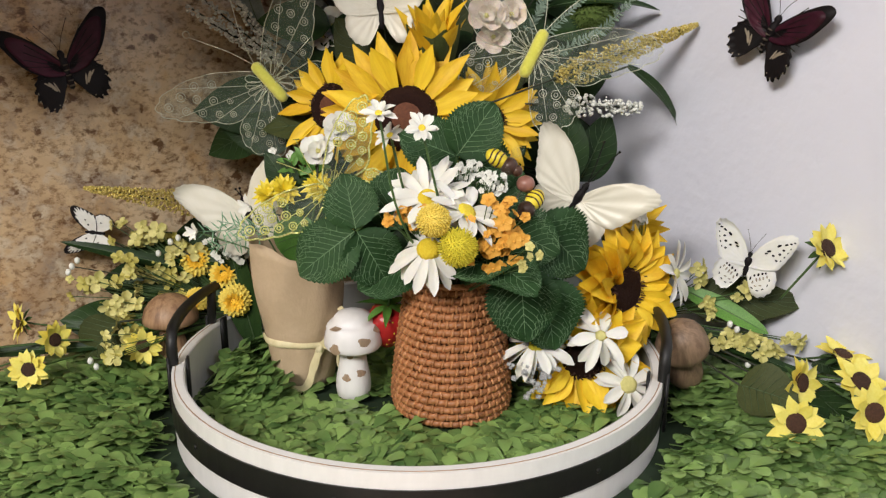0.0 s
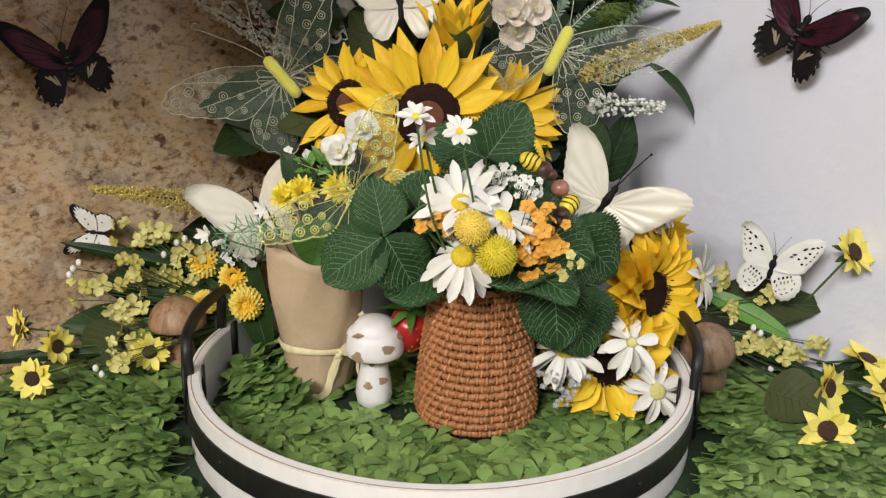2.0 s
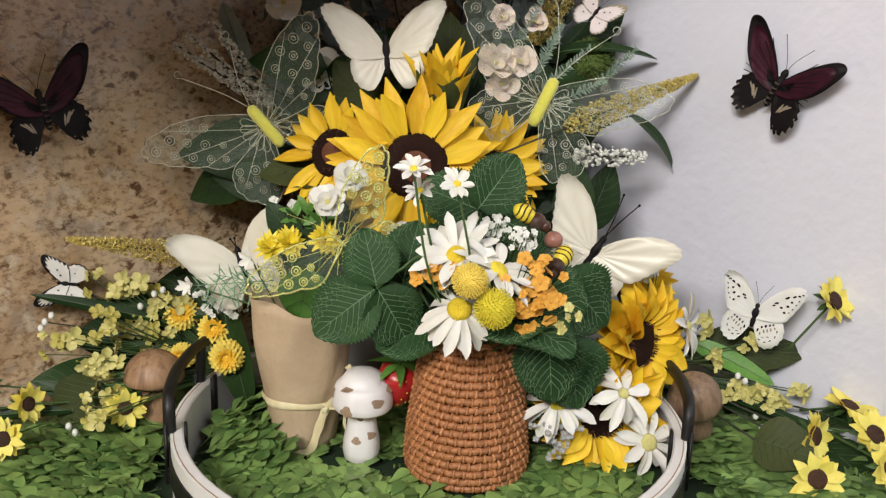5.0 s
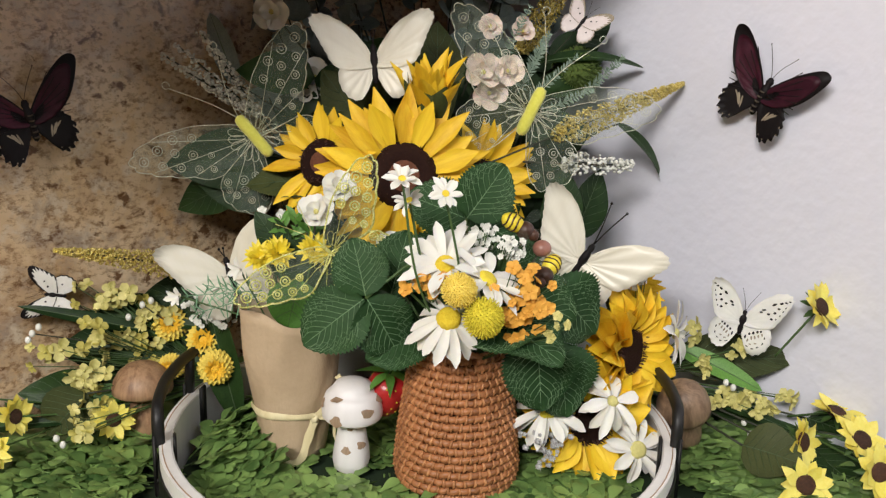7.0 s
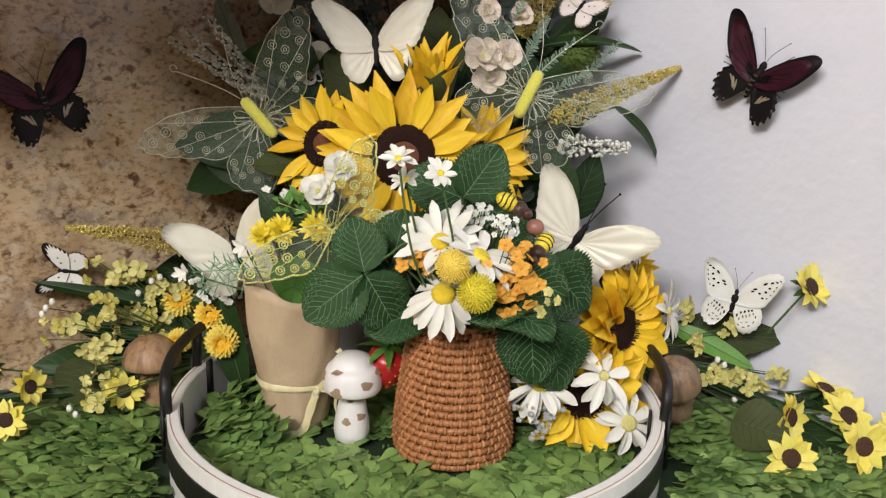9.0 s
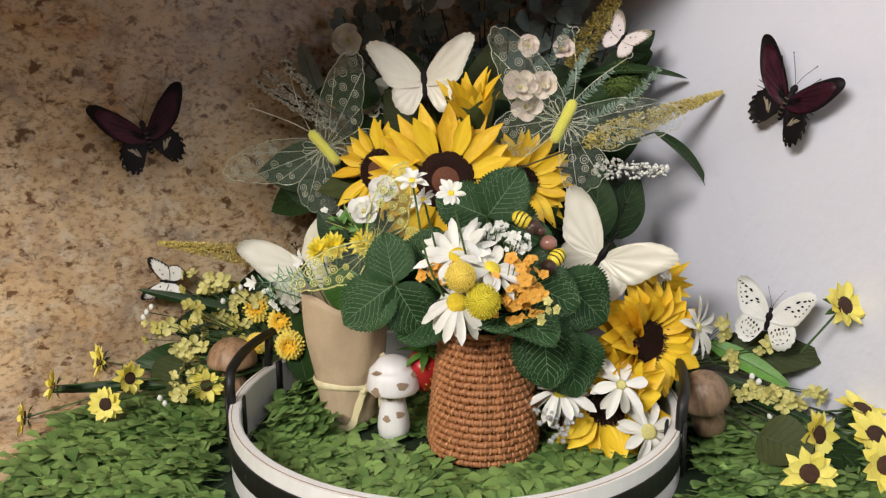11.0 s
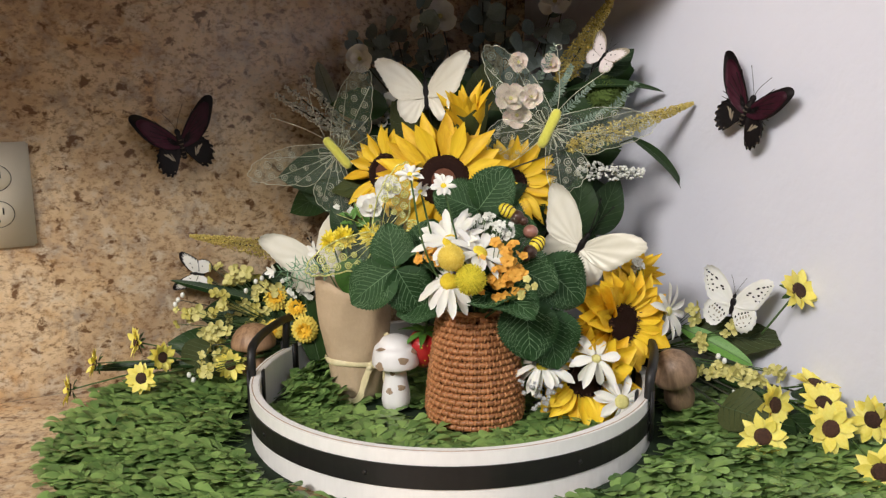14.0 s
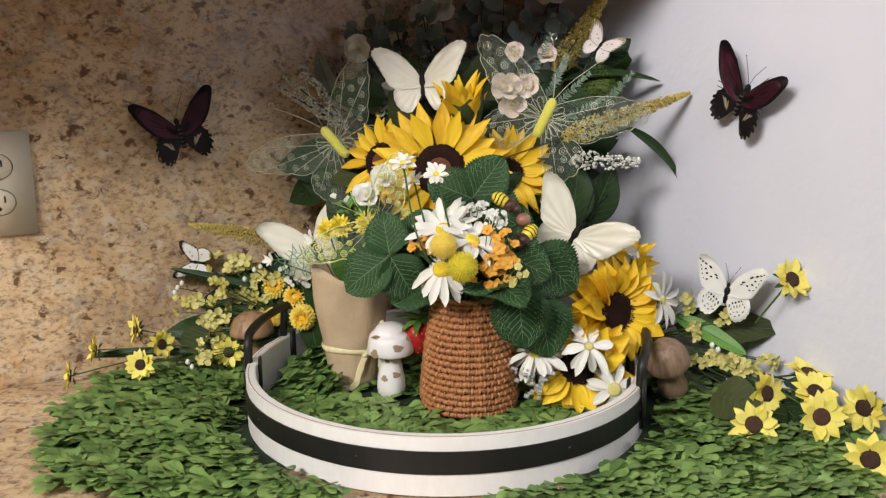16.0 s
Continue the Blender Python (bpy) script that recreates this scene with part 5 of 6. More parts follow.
def dark_butterfly(m, size, label, wall_normal):
    t = thing("dark_butterfly", m, label, "butterfly", "dark wall butterflies")
    fore, hind = SWALLOW
    for side in (-1, 1):
        h = hinge(side, 9)
        w = piece("hindwing", wing_mesh("hindwing", [(x * 0.93, y * 0.95) for x, y in hind], size, side, BLACK_WING, 0.08, 0, scallop=0.045), t, h @ pose(0, 0, -0.0006))
        spots_on("wing_patch", BUFF, w, (size, side, 0, 0.08, 0.0007), ([(0.27, -0.19, 0.022, 0.09, -28), (0.22, -0.21, 0.014, 0.085, -14), (0.32, -0.15, 0.013, 0.075, -46)]))
        spots_on("wing_eyespot", BUFF, w, (size, side, 0, 0.08, 0.0007), ([(0.50, -0.22, 0.01, 0.016, 10), (0.51, -0.33, 0.012, 0.012, 0), (0.45, -0.44, 0.014, 0.010, 30), (0.36, -0.49, 0.014, 0.010, 0), (0.27, -0.46, 0.010, 0.009, 0)]))
        w = piece("forewing", wing_mesh("forewing", fore, size, side, BLACK_WING, 0.09), t, h @ pose(0, 0, 0, 0, 0, -side * 10))
        piece("wing_field", wing_mesh("wing_field", [(x * 0.86 + 0.012, y * 0.86 - 0.01) for x, y in fore], size, side, MAROON, 0.10, 0.004, (0.28, 1.0), 0.0004, 0, 0.002), w)
        for k in range(8):
            a = radians(-2 + 9.5 * k)
            piece("wing_vein", mesh_of("wing_vein", *tube([(side * size * s * math.cos(a), size * (s * math.sin(a) + 0.02), (0.10 * s * (1 - 0.6 * s) + 0.014) * size) for s in (0.16, 0.3, 0.42, 0.5 + 0.022 * k)], 0.0066 * size, 4), BLACK_WING), w)
    body_of(t, size, BLACK_WING, 0.072, 0.56, 0.42, spread=0.22)
    for k in range(5):
        piece("body_stripe", mesh_of("body_stripe", *box(0.070 * size, 0.012 * size, 0.004, 0.001), DULL_TAN), t, pose(0, (0.06 - 0.075 * k) * size, 0.080 * size))
    pin_to(t, m.translation - Vector(wall_normal) * 0.012)


def cream_butterfly(p, normal, head, size, label, dihedral, root, feel=0.60):
    t = thing("cream_butterfly", along(at(*p), normal, head), label, "butterfly", "cream butterflies")
    fore, hind = CREAM_WING
    for side in (-1, 1):
        h = hinge(side, dihedral)
        piece("hindwing", wing_mesh("hindwing", [(x * 0.90, y * 0.90) for x, y in hind], size, side, CREAM, 0.06, 0.0085, scallop=0.012), t, h @ pose(0, 0, -0.0008))
        piece("forewing", wing_mesh("forewing", fore, size, side, CREAM, 0.07, 0.0085, scallop=0.012), t, h @ pose(0, 0, 0, 0, 0, -side * 9))
    body_of(t, size, BLACK_WING, 0.062, 0.58, feel, spread=0.2 * feel, wire=0.0085)
    pin_to(t, root)


SPOTS_F = [(0.30, 0.30, 0.035, 0.018, 20), (0.34, 0.36, 0.045, 0.02, 20), (0.50, 0.52, 0.05, 0.022, 40), (0.44, 0.30, 0.03, 0.022, 0), (0.55, 0.36, 0.03, 0.025, 0), (0.60, 0.46, 0.028, 0.022, 0), (0.52, 0.22, 0.028, 0.022, 0), (0.62, 0.58, 0.04, 0.02, 30),
           (0.70, 0.62, 0.03, 0.018, 0), (0.72, 0.52, 0.022, 0.012, 60), (0.69, 0.43, 0.022, 0.012, 60), (0.65, 0.33, 0.022, 0.012, 60), (0.60, 0.24, 0.02, 0.012, 60), (0.76, 0.66, 0.024, 0.014, 0)]
SPOTS_H = [(0.20, -0.20, 0.02, 0.028, 0), (0.27, -0.16, 0.022, 0.032, 0), (0.34, -0.12, 0.022, 0.026, 0), (0.40, -0.09, 0.02, 0.022, 0), (0.14, -0.28, 0.018, 0.04, 0), (0.50, -0.20, 0.012, 0.03, 10), (0.49, -0.32, 0.012, 0.03, -10), (0.42, -0.42, 0.03, 0.012, 40), (0.33, -0.48, 0.03, 0.012, 10), (0.22, -0.46, 0.03, 0.012, -20)]
BARS_H = [(0.20, -0.34, 0.016, 0.035, 0), (0.44, -0.15, 0.016, 0.03, 20), (0.36, -0.36, 0.03, 0.014, 20), (0.27, -0.40, 0.03, 0.012, 0), (0.26, -0.27, 0.018, 0.04, 20), (0.32, -0.24, 0.018, 0.04, 20), (0.38, -0.20, 0.018, 0.035, 20)]


def spotted_butterfly(p, normal, head, size, label, dihedral, root):
    t = thing("spotted_butterfly", along(at(*p), normal, head), label, "butterfly")
    fore, hind = ROUND
    for side in (-1, 1):
        h = hinge(side, dihedral)
        w = piece("hindwing", wing_mesh("hindwing", hind, size, side, WHITE_PETAL, 0.06, 0.003, scallop=0.02), t, h @ pose(0, 0, -0.0006))
        spots_on("wing_spot", BLACK_WING, w, (size, side, 0, 0.06, 0.0009), SPOTS_H)
        spots_on("wing_bar", BUFF, w, (size, side, 0, 0.06, 0.0009), BARS_H)
        w = piece("forewing", wing_mesh("forewing", fore, size, side, WHITE_PETAL, 0.08, 0.003, scallop=0.015), t, h)
        spots_on("wing_spot", BLACK_WING, w, (size, side, 0, 0.08, 0.0009), SPOTS_F)
    body_of(t, size, BLACK_WING, 0.075, 0.5, 0.45)
    pin_to(t, root)


def small_butterfly(p, normal, head, size, label, dihedral, root, field, tips):
    t = thing("small_butterfly", along(at(*p), normal, head), label, "butterfly", "small butterflies")
    fore, hind = ROUND
    for side in (-1, 1):
        h = hinge(side, dihedral)
        w = piece("hindwing", wing_mesh("hindwing", hind, size, side, tips, 0.06, scallop=0.02), t, h @ pose(0, 0, -0.0008))
        piece("wing_field", wing_mesh("wing_field", [(x * 0.95, y * 0.95) for x, y in hind], size, side, field, 0.06, 0.004, (0, 1), 0.0005, 0.03, 0.002), w)
        w = piece("forewing", wing_mesh("forewing", fore, size, side, tips, 0.06), t, h)
        piece("wing_field", wing_mesh("wing_field", [(x * 0.90, y * 0.80) for x, y in fore], size, side, field, 0.06, 0.004, (0, 1), 0.0005, 0.09, 0.002), w)
        spots_on("wing_spot", BLACK_WING, w, (size, side, 0, 0.06, 0.0011), [(0.25, 0.2, 0.03, 0.03, 0), (0.4, 0.3, 0.025, 0.025, 0), (0.35, -0.2, 0.025, 0.025, 0)])
    body_of(t, size, BLACK_WING, 0.075, 0.62, 0.5)
    pin_to(t, root)


def sheer_butterfly(p, normal, head, size, label, dihedral, root, felt, wire_mat, bold=0.8, fold=0.0):
    """Organza wings with glittered wire: outline, ribs, rings and petal loops."""
    t = thing("sheer_butterfly", along(at(*p), normal, head), label, "butterfly", "sheer butterflies")
    for side in (-1, 1):
        h = hinge(side, dihedral)
        for name, outline, rings, rib_ends in (("forewing", SHEER[0], [(0.97, 0.47, 0.045), (0.86, 0.33, 0.040), (0.74, 0.21, 0.040), (0.62, 0.09, 0.036), (0.51, 0.00, 0.030), (0.80, 0.47, 0.048), (0.69, 0.35, 0.040), (0.57, 0.23, 0.042), (0.62, 0.46, 0.044), (0.47, 0.36, 0.040), (0.44, 0.12, 0.030)], [3, 6, 8]),
                                               ("hindwing", SHEER[1], [(0.50, -0.18, 0.036), (0.52, -0.33, 0.034), (0.44, -0.46, 0.034), (0.32, -0.52, 0.034), (0.37, -0.26, 0.045), (0.25, -0.30, 0.038), (0.22, -0.40, 0.026), (0.54, -0.25, 0.03), (0.42, -0.34, 0.034)], [4, 6, 8])):
            w = piece(name, wing_mesh(name, outline, size, side, GAUZE, 0.08, 0, lobes=0.035, thick=0.002), t, h @ pose(0, 0, 0 if name == "forewing" else -0.001, 0, 0, side * fold))
            pts = lobed(closed_curve(outline), 0.035)
            root_p = Vector((0.05, 0.0))
            piece("wire_outline", mesh_of("wire_outline", *tube([wing_point(q, root_p, 1.0, size, side, 0.08, 0) for q in pts], 0.0055 * bold * size, 4, closed=True), wire_mat), w)
            ribs = [tube([wing_point(Vector(outline[k]), root_p, s, size, side, 0.09, 0) for s in (0.0, 0.3, 0.6, 0.97)], 0.0045 * min(bold, 1.1) * size, 4) for k in rib_ends]
            for rib in ribs:
                piece("wire_rib", mesh_of("wire_rib", *rib, wire_mat), w)
            loops = []
            for x, y, r in rings:
                r *= 1.3 if bold > 2 else 1.0
                for q in (1.0, 0.42):
                    path = []
                    for a in np.linspace(0, 2 * math.pi, 14)[:-1]:
                        u, v = x + r * q * math.cos(a), y + r * q * math.sin(a)
                        d = min(1.0, math.hypot(u, v) / 0.85)
                        path.append((side * u * size, v * size, (0.08 * d * (1 - 0.6 * d) + 0.004) * size))
                    loops.append(tube(path, 0.0042 * bold * size, 4, closed=True))
            for k in range(3):
                a0 = math.atan2(outline[4][1], outline[4][0]) + (k - 1) * 0.33
                path = []
                for a in np.linspace(0, 2 * math.pi, 14)[:-1]:
                    d = 0.17 + 0.085 * math.cos(a)
                    b = a0 + 0.20 * math.sin(a)
                    path.append((side * d * math.cos(b) * size, d * math.sin(b) * size, 0.02 * size))
                loops.append(tube(path, 0.0035 * size, 4, closed=True))
            for ring in loops:
                piece("wire_ring", mesh_of("wire_ring", *ring, wire_mat), w)
    if felt:
        body_of(t, size, LIME_FELT, 0.062, 0.50, 0.62, wire_mat, True, 0.30, 0.0042, True)
    else:
        body_of(t, size, wire_mat, 0.02, 0.4, 0.5, wire_mat)
    pin_to(t, root)


dark_butterfly(facing(at(0.296, 0.793, -0.021), IN_R, -26), 0.066, "dark maroon and black butterfly on the white wall", IN_R)
dark_butterfly(facing(at(-0.358, 0.827, -0.058), IN_G, 14), 0.066, "dark maroon and black butterfly on the granite wall", IN_G)
cream_butterfly((0.118, 0.730, -0.161), (-0.30, -0.92, 0.1), (0.50, -0.1, 0.86), 0.0645, "large cream butterfly perched on the arrangement", 8, (0.09, 0.75, 0.12))
cream_butterfly((-0.058, 0.828, -0.002), (0.0, -0.97, 0.22), (-0.08, 0.22, 0.97), 0.061, "large cream butterfly above the sunflowers", 16, (-0.04, 0.86, 0.22), 0.2)
cream_butterfly((-0.186, 0.800, -0.192), (-0.05, -0.98, 0.2), (-0.30, 0.1, 0.93), 0.064, "large cream butterfly behind the wrapped pot", 30, (-0.16, 0.80, 0.10), 0.15)
spotted_butterfly((0.283, 0.757, -0.226), (-0.35, -0.93, 0.12), (0.18, 0.0, 0.97), 0.046, "white butterfly with black spots on a leaf", 14, (0.285, 0.775, 0.10))
small_butterfly((0.147, 0.885, 0.040), (-0.2, -0.9, 0.35), (0.62, 0.1, 0.78), 0.029, "small pale pink butterfly on a gold spike", 8, (0.12, 0.90, 0.36), PINK_WING, BUFF)
small_butterfly((-0.355, 0.846, -0.224), (0.1, -0.9, 0.35), (-0.95, 0.0, 0.10), 0.032, "small white butterfly with ragged dark wing edges", 18, (-0.32, 0.85, 0.11), WHITE_PETAL, BLACK_WING)
sheer_butterfly((-0.166, 0.836, -0.070), (-0.30, -0.92, 0.15), (-0.64, -0.05, 0.76), 0.094, "sheer white organza butterfly with a yellow fuzzy body", 8, (-0.14, 0.88, 0.20), True, WIRE)
sheer_butterfly((0.084, 0.810, -0.041), (0.0, -0.97, 0.2), (0.42, 0.05, 0.90), 0.096, "sheer white organza butterfly with a yellow fuzzy body", 6, (0.07, 0.86, 0.25), True, WIRE)
sheer_butterfly((-0.096, 0.715, -0.150), (-0.05, -0.95, 0.25), (-0.72, 0.06, 0.66), 0.070, "sheer yellow-green butterfly with glittered loops", 6, (-0.10, 0.74, 0.12), False, glitter("lime_glitter_wire", (0.55, 0.55, 0.10), (0.90, 0.90, 0.45)), 2.4, -6)

# ---- foliage ----
def leaf_surface(length, width, cup, droop, wave, shape):
    def w_at(s):
        if shape == "round":
            return width * 0.5 * math.sin(math.pi * min(1, max(0, s)) ** 0.82) ** 0.62
        if shape == "strap":
            return width * 0.5 * (math.sin(math.pi * min(1, max(0.0, s * 0.965 + 0.035)) ** 0.9) ** 0.55)
        return width * 0.5 * math.sin(math.pi * min(1, max(0, s)) ** 0.75) ** 0.85

    def point(u, s):
        w = w_at(s)
        return Vector((u * w, length * s, -droop * length * s * s + cup * abs(u) ** 1.4 * w + wave * width * math.sin(9 * s + 2 * u) * abs(u)))
    return point, w_at


def leaf_meshes(length, width, cup=0.18, droop=0.15, wave=0.03, shape="leaf", teeth=0.0, rows=18, mat=None, ribs=6, vein_r=0.00042, rise=0.24, forks=()):
    """The blade and its raised veins, as two meshes."""
    point, w_at = leaf_surface(length, width, cup, droop, wave, shape)
    verts, faces = [], []
    cols = (-1, -0.66, -0.33, 0, 0.33, 0.66, 1)
    for k in range(rows + 1):
        s = k / rows
        for u in cols:
            uu, ss = u, s
            if teeth and abs(u) == 1 and 0 < k < rows:
                uu, ss = u * (1 + teeth * (0.9 if k % 2 else -0.5)), s + (teeth * 0.12 if k % 2 else 0)
            verts.append(point(uu, ss) + Vector((0, 0, 0.012 * width * (1 - abs((s * ribs * 1.6 + abs(u) * 0.9) % 1 - 0.5) * 2))))
    n = len(cols)
    for k in range(rows):
        for i in range(n - 1):
            a = k * n + i
            faces.append((a, a + 1, a + n + 1, a + n))
    veins = [tube([point(0, s) + Vector((0, 0, 0.0004)) for s in np.linspace(0.0, 0.96, 9)], vein_r * 1.5, 4, 0.4)]
    for k in range(ribs):
        s0 = 0.06 + 0.74 * k / max(1, ribs)
        for side in (-1, 1):
            veins.append(tube([point(side * 0.92 * f, min(0.97, s0 + rise * f)) + Vector((0, 0, 0.0006)) for f in (0.0, 0.35, 0.7, 1.0)], vein_r * 0.8, 3, 0.4))
            for f0 in forks:
                # a finer vein that leaves the side vein and runs out to the rim
                veins.append(tube([point(side * (f0 + (0.90 - f0) * f), min(0.97, s0 + rise * f0 + (rise + 0.16) * (1 - f0) * f)) + Vector((0, 0, 0.0006)) for f in (0.0, 0.5, 1.0)], vein_r * 0.5, 3, 0.5))
                veins.append(tube([point(side * f0 * (1 + 0.55 * f), min(0.97, s0 + rise * f0 - 0.05 * f)) + Vector((0, 0, 0.0006)) for f in (0.0, 0.5, 1.0)], vein_r * 0.42, 3, 0.5))
    return mesh_of("blade", verts, faces, mat), mesh_of("veins", *joined(veins), VEIN if mat is LEAF else VEIN_DIM)


def leaf_on(t, meshes, base, normal, direction, veins=True, name="leaf"):
    ob = piece(name, meshes[0], t, along(base, normal, direction))
    if veins:
        piece("midrib", meshes[1], ob)
    return ob


def single_leaf(name, p, normal, direction, meshes, label, root=None, veins=True, group="", mat=STEM, r=0.0011):
    base = at(*p)
    t = thing(name, Matrix.Translation(base), label, "leaf", group)
    leaf_on(t, meshes, Vector((0, 0, 0)), normal, direction, veins, "blade")
    if root:
        d = Vector(root) - base
        piece("stalk", mesh_of("stalk", *tube(bend([Vector((0, 0, 0)), d * 0.5 - Vector(direction).normalized() * 0.004, d], 5), r, 5), mat), t)
    return t


BERRY_LEAF = [leaf_meshes(0.053, 0.049, 0.16, 0.12 + 0.1 * k, 0.05, "round", 0.085, 38, LEAF, 7, 0.00036, 0.34, (0.4, 0.65)) for k in range(2)]
BERRY_LEAF_BIG = [leaf_meshes(0.063, 0.059, 0.14, 0.16 + 0.1 * k, 0.05, "round", 0.08, 42, LEAF, 8, 0.00036, 0.34, (0.4, 0.65)) for k in range(2)]
VT = VASE_TOP

trefoil = thing("strawberry_leaf", Matrix.Translation(at(-0.069, 0.664, -0.1735)), "three-lobed dark green strawberry leaf with toothed edges", "leaf", "strawberry leaves")
leaf_on(trefoil, leaf_meshes(0.046, 0.044, 0.16, 0.15, 0.05, "round", 0.085, 34, LEAF, 7, 0.00036, 0.34, (0.4, 0.65)), Vector((0, 0, 0.002)), (0.1, -0.95, 0.25), (-0.22, 0.25, 1.0), name="leaflet")
leaf_on(trefoil, leaf_meshes(0.059, 0.052, 0.16, 0.15, 0.05, "round", 0.085, 38, LEAF, 8, 0.00036, 0.34, (0.4, 0.65)), Vector((-0.001, 0, 0)), (-0.1, -0.95, 0.35), (-0.85, -0.12, -0.62), name="leaflet")
leaf_on(trefoil, BERRY_LEAF[1], Vector((0.001, -0.001, 0)), (0.15, -0.95, 0.3), (0.55, -0.10, -0.9), name="leaflet")
piece("stalk", mesh_of("stalk", *tube(bend([Vector((0, 0, 0)), Vector((0.018, 0.004, 0.014)), Vector((0.042, 0.006, 0.020)), Vector(VT) - at(-0.069, 0.664, -0.1735)], 6), 0.0013, 6), STEM), trefoil)

for p, n, d, big in (((-0.048, 0.69, -0.178), (0.1, -0.9, 0.5), (0.25, 0.2, 0.9), 0), ((0.046, 0.655, -0.165), (0.1, -0.95, 0.3), (0.75, -0.1, -0.35), 0), ((0.075, 0.668, -0.165), (0.25, -0.9, 0.3), (0.75, 0.0, -0.65), 1),
                     ((0.062, 0.650, -0.198), (0.0, -0.95, 0.3), (0.10, -0.2, -0.95), 1), ((0.082, 0.660, -0.212), (0.25, -0.9, 0.2), (0.22, -0.1, -0.95), 1), ((0.052, 0.642, -0.184), (-0.1, -0.45, 0.9), (-0.75, -0.45, -0.12), 0),
                     ((0.034, 0.637, -0.187), (0.1, -0.5, 0.85), (0.6, -0.55, -0.2), 0),
                     ((0.012, 0.700, -0.118), (0.1, -0.93, 0.25), (0.62, 0.05, 0.85), 0), ((0.014, 0.703, -0.120), (-0.1, -0.85, 0.5), (-0.8, 0.0, 0.35), 0), ((0.016, 0.708, -0.118), (0.0, -0.9, 0.3), (0.55, 0.05, -0.3), 0),
                     ((-0.02, 0.675, -0.205), (0.0, -0.6, 0.8), (-0.8, -0.3, -0.2), 0), ((-0.035, 0.715, -0.185), (0.1, -0.9, 0.4), (0.5, 0.1, 0.6), 1), ((0.0, 0.71, -0.19), (0.1, -0.9, 0.4), (0.2, 0.1, 0.9), 1), ((0.04, 0.715, -0.185), (0.1, -0.9, 0.4), (0.3, 0.1, 0.9), 1)):
    single_leaf("strawberry_leaf", p, n, d, (BERRY_LEAF_BIG if big else BERRY_LEAF)[(abs(int(p[0] * 1000))) % 2], "dark green toothed strawberry leaf in the wicker vase", VT, True, "strawberry leaves")

OVAL = leaf_meshes(0.075, 0.045, 0.2, 0.18, 0.03, "leaf", 0.0, 12, LEAF_DARK, 6)
OVAL_OLIVE = leaf_meshes(0.085, 0.055, 0.2, 0.15, 0.03, "leaf", 0.03, 14, LEAF_OLIVE, 6)
OVAL_SMALL = leaf_meshes(0.046, 0.028, 0.2, 0.15, 0.03, "leaf", 0.0, 10, LEAF_DARK, 5)
STRAP = leaf_meshes(0.135, 0.013, 0.35, 0.12, 0.02, "strap", 0.0, 16, LEAF_DARK, 0)
STRAP_ARCH = leaf_meshes(0.11, 0.016, 0.35, 0.40, 0.02, "strap", 0.0, 16, LEAF_DARK, 0)
STRAP_BRIGHT = leaf_meshes(0.085, 0.020, 0.3, 0.15, 0.02, "strap", 0.0, 14, LEAF_BRIGHT, 0)
BROAD_STRAP = leaf_meshes(0.135, 0.034, 0.3, 0.10, 0.02, "strap", 0.0, 16, LEAF_DARK, 0)
ROUND_BRIGHT = leaf_meshes(0.045, 0.045, 0.15, 0.1, 0.02, "round", 0.0, 12, LEAF_BRIGHT, 4)
ROUND_OLIVE = leaf_meshes(0.050, 0.050, 0.2, 0.2, 0.02, "round", 0.02, 16, LEAF_OLIVE, 6)

